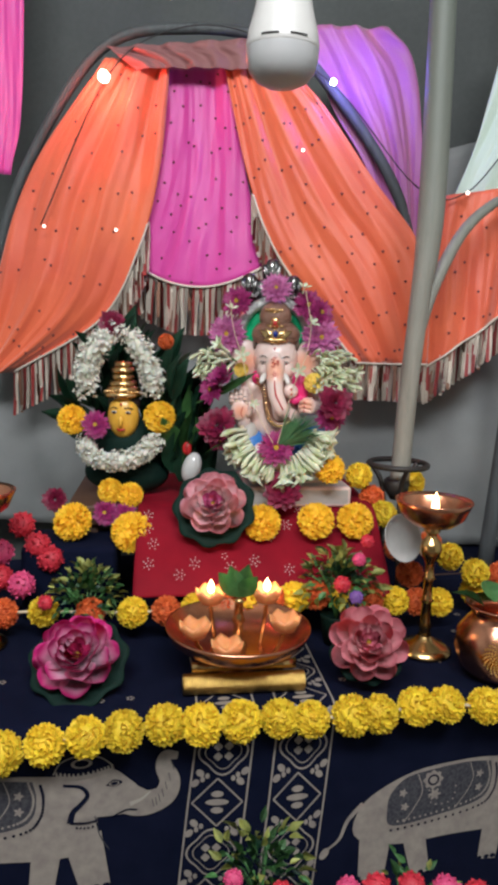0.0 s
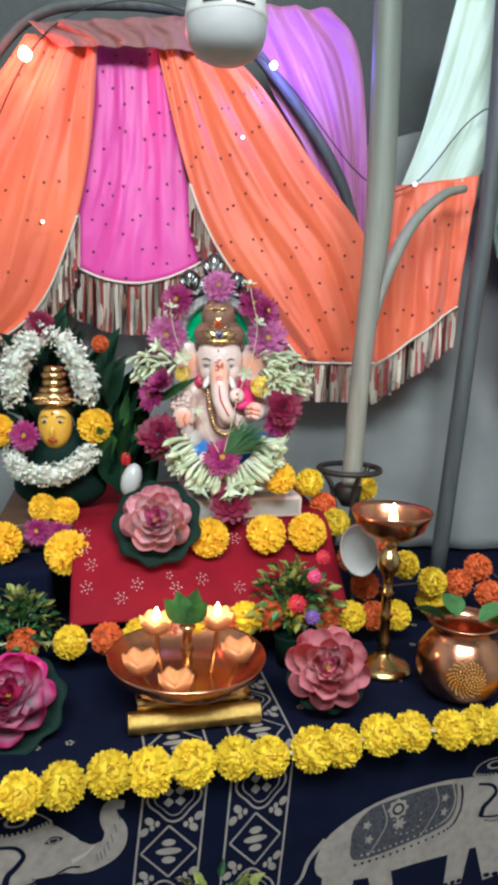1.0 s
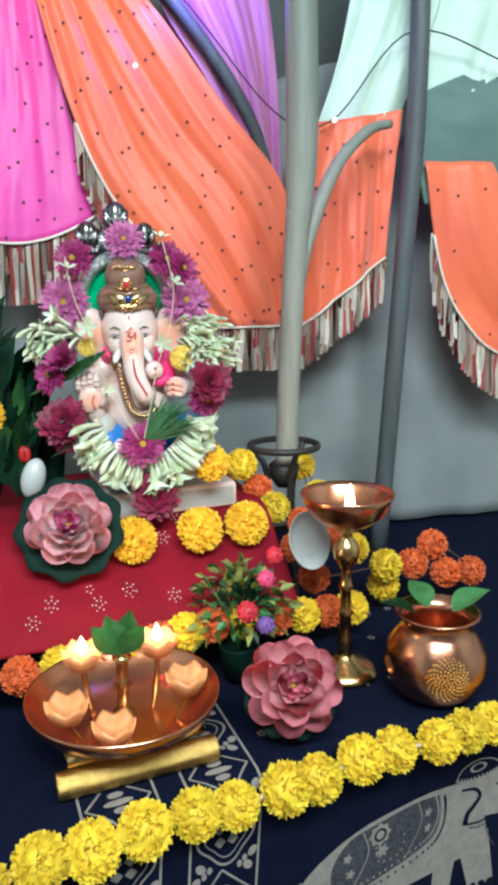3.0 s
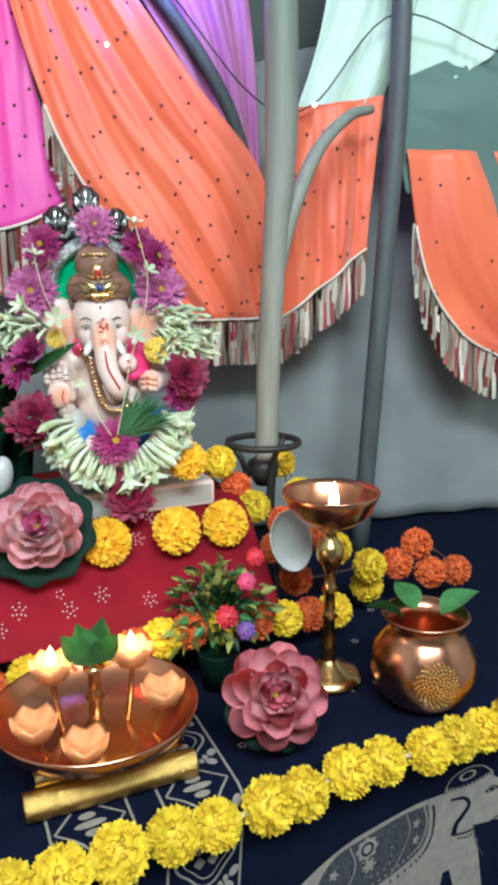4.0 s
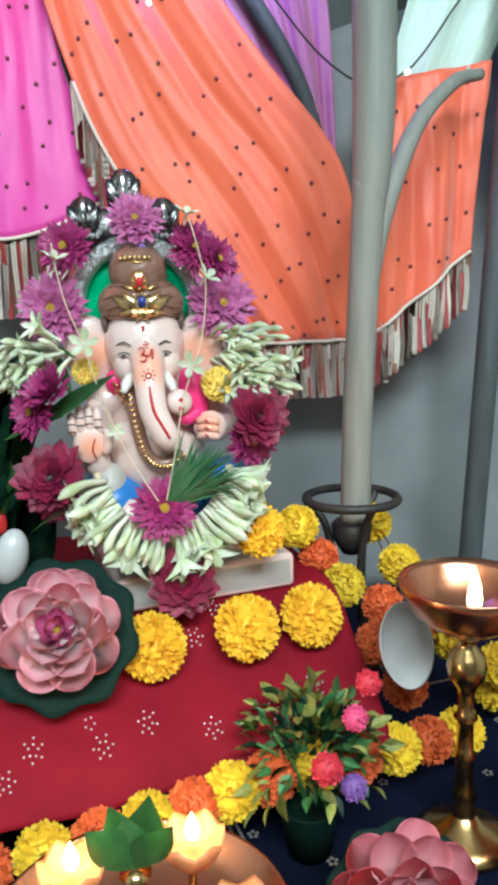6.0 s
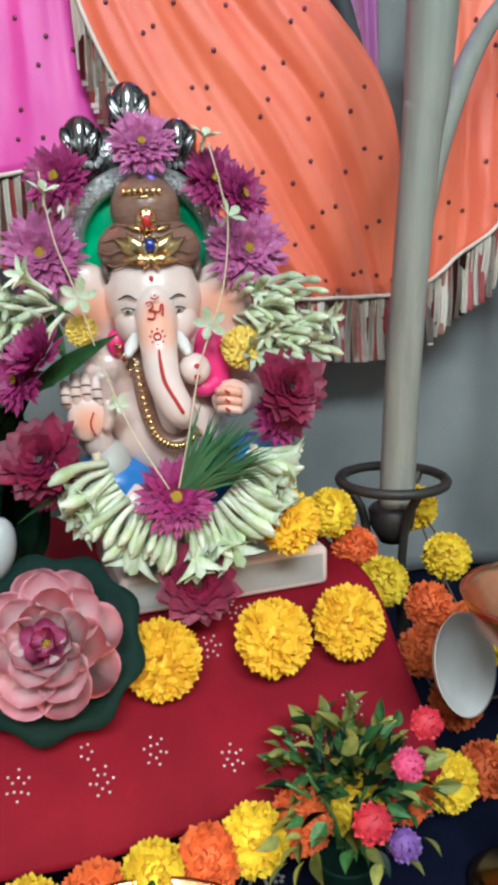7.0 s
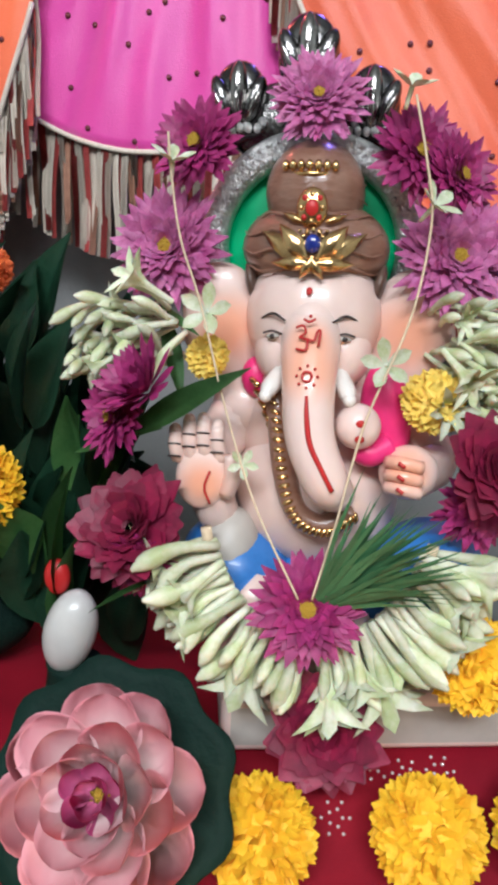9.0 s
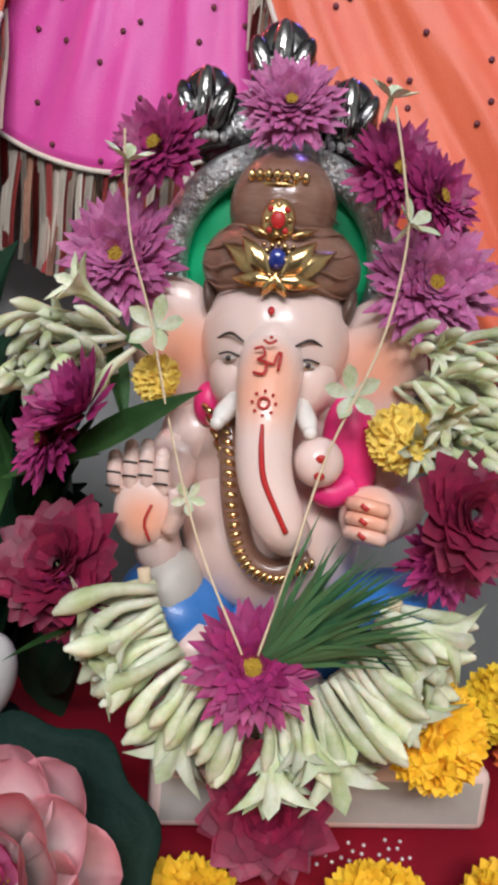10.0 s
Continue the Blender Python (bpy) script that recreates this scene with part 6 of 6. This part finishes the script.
SLIM = leaf_mesh("leaf", 1.0, 0.20, M_LEAF, 0.03, 0.15)
for at, way, ln, spin in (((-0.030, 1.118, 1.148), (0.056, -0.012, 0.036), 0.072, 60), ((-0.020, 1.150, 1.205), (0.2, -0.3, -0.5), 0.05, 0), ((-0.06, 1.13, 1.135), (0.6, -0.2, 0.25), 0.055, 30), ((-0.01, 1.10, 1.085), (-0.6, -0.2, -0.3), 0.035, 0),
                          ((-0.03, 1.15, 1.21), (0.5, -0.3, -0.2), 0.04, 20)):
    ob = new("loose_leaf", SLIM)
    ob.matrix_world = Matrix.Translation(at) @ Vector(way).to_track_quat("X", "Z").to_matrix().to_4x4() @ pose(0, 0, 0, spin, 0, 0) @ Matrix.Scale(ln, 4)
    tagged(ob, "dark green leaf tied among the flowers", "leaf", "loose leaves")

# durva grass
bm = bmesh.new()
rnd = random.Random(99)
for i in range(110):
    p0 = Vector((0.066 + rnd.uniform(-0.003, 0.003), 1.090, 1.082))
    d = Vector((rnd.uniform(0.15, 1.15), rnd.uniform(-0.18, 0.12), rnd.uniform(0.25, 1.0))).normalized() * rnd.uniform(0.040, 0.072)
    side = Vector((0.0008, 0, -0.0008))
    mid_p, tip_p = p0 + d * 0.55 + Vector((0, -0.004, 0.002)), p0 + d + Vector((rnd.uniform(-.004, .004), -0.004, rnd.uniform(-.006, .002)))
    va = [bm.verts.new(q) for q in (p0 - side, p0 + side, mid_p + side, mid_p - side, tip_p)]
    bm.faces.new((va[0], va[1], va[2], va[3]))
    bm.faces.new((va[3], va[2], va[4]))
solid("grass_bundle", bm, M_GRASS, "tied bundle of fine dark green grass blades", "grass", kind="stuff")

# ---- masked figure and its flowers ----
FO = Vector((-0.17, 1.16, 0.99))
bm = bmesh.new()
E_ = lambda c, r, rot=(0, 0, 0), mi=0, seg=24, rings=16: ellipsoid(bm, Vector(c) - FO, r, rot, mi, seg, rings)
T_ = lambda pts, rad, mi=0, seg=10, n=18: tube(bm, [Vector(p) - FO for p in pts], rad, mi, seg, n)
FM = [S_YFACE, S_GOLD, S_DARK, S_RED, M_PAD, S_CREAM]
E_((-0.170, 1.150, 1.110), (0.0235, 0.018, 0.034))
E_((-0.170, 1.1305, 1.103), (0.0035, 0.004, 0.008))
for sx in (-1, 1):
    E_((-0.170 + sx * 0.0105, 1.1335, 1.117), (0.0042, 0.002, 0.0022), mi=5, seg=12, rings=8)
    E_((-0.170 + sx * 0.0105, 1.1318, 1.117), (0.0020, 0.0012, 0.0020), mi=2, seg=10, rings=8)
    T_([(-0.170 + sx * 0.005, 1.1325, 1.1225), (-0.170 + sx * 0.011, 1.1328, 1.1245), (-0.170 + sx * 0.017, 1.1365, 1.1215)], 0.0006, 2, 5, 8)
T_([(-0.176, 1.1335, 1.092), (-0.170, 1.1315, 1.0905), (-0.164, 1.1335, 1.092)], 0.0016, 3, 6, 8)
E_((-0.170, 1.1315, 1.129), (0.0015, 0.001, 0.0022), mi=3, seg=8, rings=6)
E_((-0.170, 1.156, 1.130), (0.0245, 0.017, 0.022), mi=2)
for cz, r in ((1.142, 0.028), (1.150, 0.025), (1.158, 0.021), (1.168, 0.017), (1.178, 0.018), (1.186, 0.014)):
    lathe(bm, [(0, -0.004), (r, -0.004), (r * 1.04, 0), (r * 0.97, 0.0045), (0, 0.005)], 26, 1, Vector((-0.172, 1.156, cz)) - FO)
for k in range(17):
    a = radians(180 + 180 * k / 16)
    E_((-0.171 + 0.029 * math.cos(a), 1.156 + 0.027 * math.sin(a), 1.144 + 0.004 * abs(math.sin(a))), (0.0022, 0.0022, 0.003), mi=1, seg=8, rings=6)
E_((-0.170, 1.172, 1.050), (0.050, 0.030, 0.062), mi=4)
E_((-0.170, 1.175, 1.020), (0.066, 0.036, 0.035), mi=4)
solid("masked_figure", bm, FM, "small figure with a yellow painted face and gold crown", "statue", at=Matrix.Translation(FO))


def blossom_rope(name, pts, r, n, label, seed):
    """A rope of small white blossoms."""
    rnd = random.Random(seed)
    bm = bmesh.new()
    line = smooth_spline(pts, 40)
    for i in range(n):
        p = line[rnd.randrange(40)]
        d = Vector((rnd.uniform(-1, 1), rnd.uniform(-1, 0.2), rnd.uniform(-1, 1))).normalized()
        for k in range(5):
            petal(bm, facing(p + d * r * rnd.uniform(0.6, 1.0), d) @ pose(0, 0, 0, 0, 0, 72 * k) @ pose(0, 0, 0, 0, -25, 0), 0.0062, 0.0042, cup=0.1, tip=0.6, nu=1, nv=2)
    tube(bm, pts, r * 0.6, seg=8, n=20)
    return solid(name, bm, M_JASMINE, label, "garland", kind="stuff")


blossom_rope("jasmine_garland", [(-0.190, 1.140, 1.232), (-0.214, 1.138, 1.205), (-0.222, 1.138, 1.175), (-0.222, 1.140, 1.150)], 0.020, 260, "white jasmine rope beside the figure's crown", 61)
blossom_rope("jasmine_garland", [(-0.160, 1.140, 1.232), (-0.138, 1.138, 1.205), (-0.126, 1.138, 1.175), (-0.124, 1.140, 1.150)], 0.018, 240, "white jasmine rope beside the figure's crown", 62)
blossom_rope("jasmine_garland", [(-0.226, 1.130, 1.068), (-0.205, 1.122, 1.050), (-0.172, 1.118, 1.046), (-0.140, 1.122, 1.056), (-0.116, 1.130, 1.078)], 0.015, 300, "white jasmine rope round the figure's neck", 63)
for at, sc, sp in (((-0.244, 1.135, 1.103), 0.85, 0), ((-0.112, 1.130, 1.113), 0.9, 40), ((-0.180, 1.112, 1.002), 0.72, 10), ((-0.150, 1.110, 0.998), 0.72, 60)):
    head_thing("marigold", MARI[int(sp / 10) % 3], at, (0.0, -0.9, 0.3), "yellow-orange marigold on the masked figure", "loose marigolds", sp, sc)
for at, r, pair in (((-0.205, 1.122, 1.098), 0.022, DAISY_P[0]), ((-0.187, 1.145, 1.246), 0.022, DAISY_M[0]), ((-0.185, 1.10, 0.972), 0.020, DAISY_P[1]), ((-0.155, 1.10, 0.970), 0.020, DAISY_P[0]), ((-0.262, 1.11, 0.985), 0.020, DAISY_M[0])):
    flower_thing("chrysanthemum", pair, at, (0.0, -0.9, 0.3), r, "purple-red chrysanthemum on the masked figure", group="chrysanthemums on the figure", spin=at[0] * 900)

# dark leaves bunched behind and between the two
bunch = thing("leaf_bunch", (-0.17, 1.22, 0.987), "bunch of dark green leaves behind the masked figure", "leaves")
rnd = random.Random(71)
for i in range(120):
    a = rnd.uniform(0.3, math.pi - 0.3)
    q = rnd.uniform(0.0, 1.0) ** 0.5
    p = Vector((0.100 * q * math.cos(a) + rnd.uniform(-0.01, 0.01), rnd.uniform(-0.02, 0.02), 0.02 + 0.205 * q * math.sin(a)))
    d = Vector((math.cos(a) * 0.6 + rnd.uniform(-0.4, 0.4), rnd.uniform(-0.5, 0.0), abs(math.sin(a)) + rnd.uniform(-0.3, 0.3)))
    hang("leaf", DLEAF, bunch, Matrix.Translation(p) @ d.to_track_quat("X", "Y").to_matrix().to_4x4() @ pose(0, 0, 0, rnd.uniform(-50, 50), 0, 0) @ Matrix.Scale(rnd.uniform(0.045, 0.07), 4))
bunch2 = thing("leaf_bunch", (-0.078, 1.17, 0.987), "broad dark green leaves standing between the statues", "leaves")
for i in range(46):
    p = Vector((rnd.uniform(-0.04, 0.035), rnd.uniform(-0.02, 0.03), rnd.uniform(0.0, 0.15)))
    d = Vector((rnd.uniform(-0.35, 0.35), rnd.uniform(-0.4, 0.0), 1.0))
    hang("leaf", DLEAF if i % 5 else LEAF, bunch2, Matrix.Translation(p) @ d.to_track_quat("X", "Y").to_matrix().to_4x4() @ pose(0, 0, 0, rnd.uniform(-50, 50), 0, 0) @ Matrix.Scale(rnd.uniform(0.06, 0.09), 4))
put_head("bloom", POM_O[0], bunch2, facing((-0.028, -0.03, 0.236), (0, -1, 0.2), 0, 0.6), "small orange bloom")
# small white pottery shape, one mesh
bm = bmesh.new()
ellipsoid(bm, (0, 0, 0.022), (0.014, 0.013, 0.024), (0, 15, 0), 0)
ellipsoid(bm, (-0.008, 0.004, 0.050), (0.007, 0.005, 0.010), (0, 0, 0), 1)
solid("pottery_figure", bm, [M_WHITE, S_RED], "small white pottery figure with a red patch", "figurine", at=Matrix.Translation((-0.062, 1.125, 1.018)))
bm = bmesh.new()
lathe(bm, [(0, 0), (0.016, 0), (0.017, 0.004), (0.014, 0.028), (0.015, 0.0315), (0, 0.0315)], 20)
solid("small_block", bm, M_PAD, "dark little stand under the white figure", "stand", at=Matrix.Translation((-0.062, 1.130, 0.9885)))
# heaped red and pink blooms at the table's end
for i, (x, y, z, k) in enumerate(((-0.287, 1.04, 0.965, "red"), (-0.262, 1.03, 0.94, "red"), (-0.31, 1.02, 0.93, "pink"), (-0.24, 1.02, 0.925, "red"), (-0.30, 0.99, 0.905, "red"), (-0.268, 0.985, 0.898, "pink"))):
    head_thing("artificial_bloom", BLOOM[k], (x, y, z), (0, -0.8, 0.5), "red artificial bloom heaped by the stool", "heaped red blooms", 33 * i, 0.02)
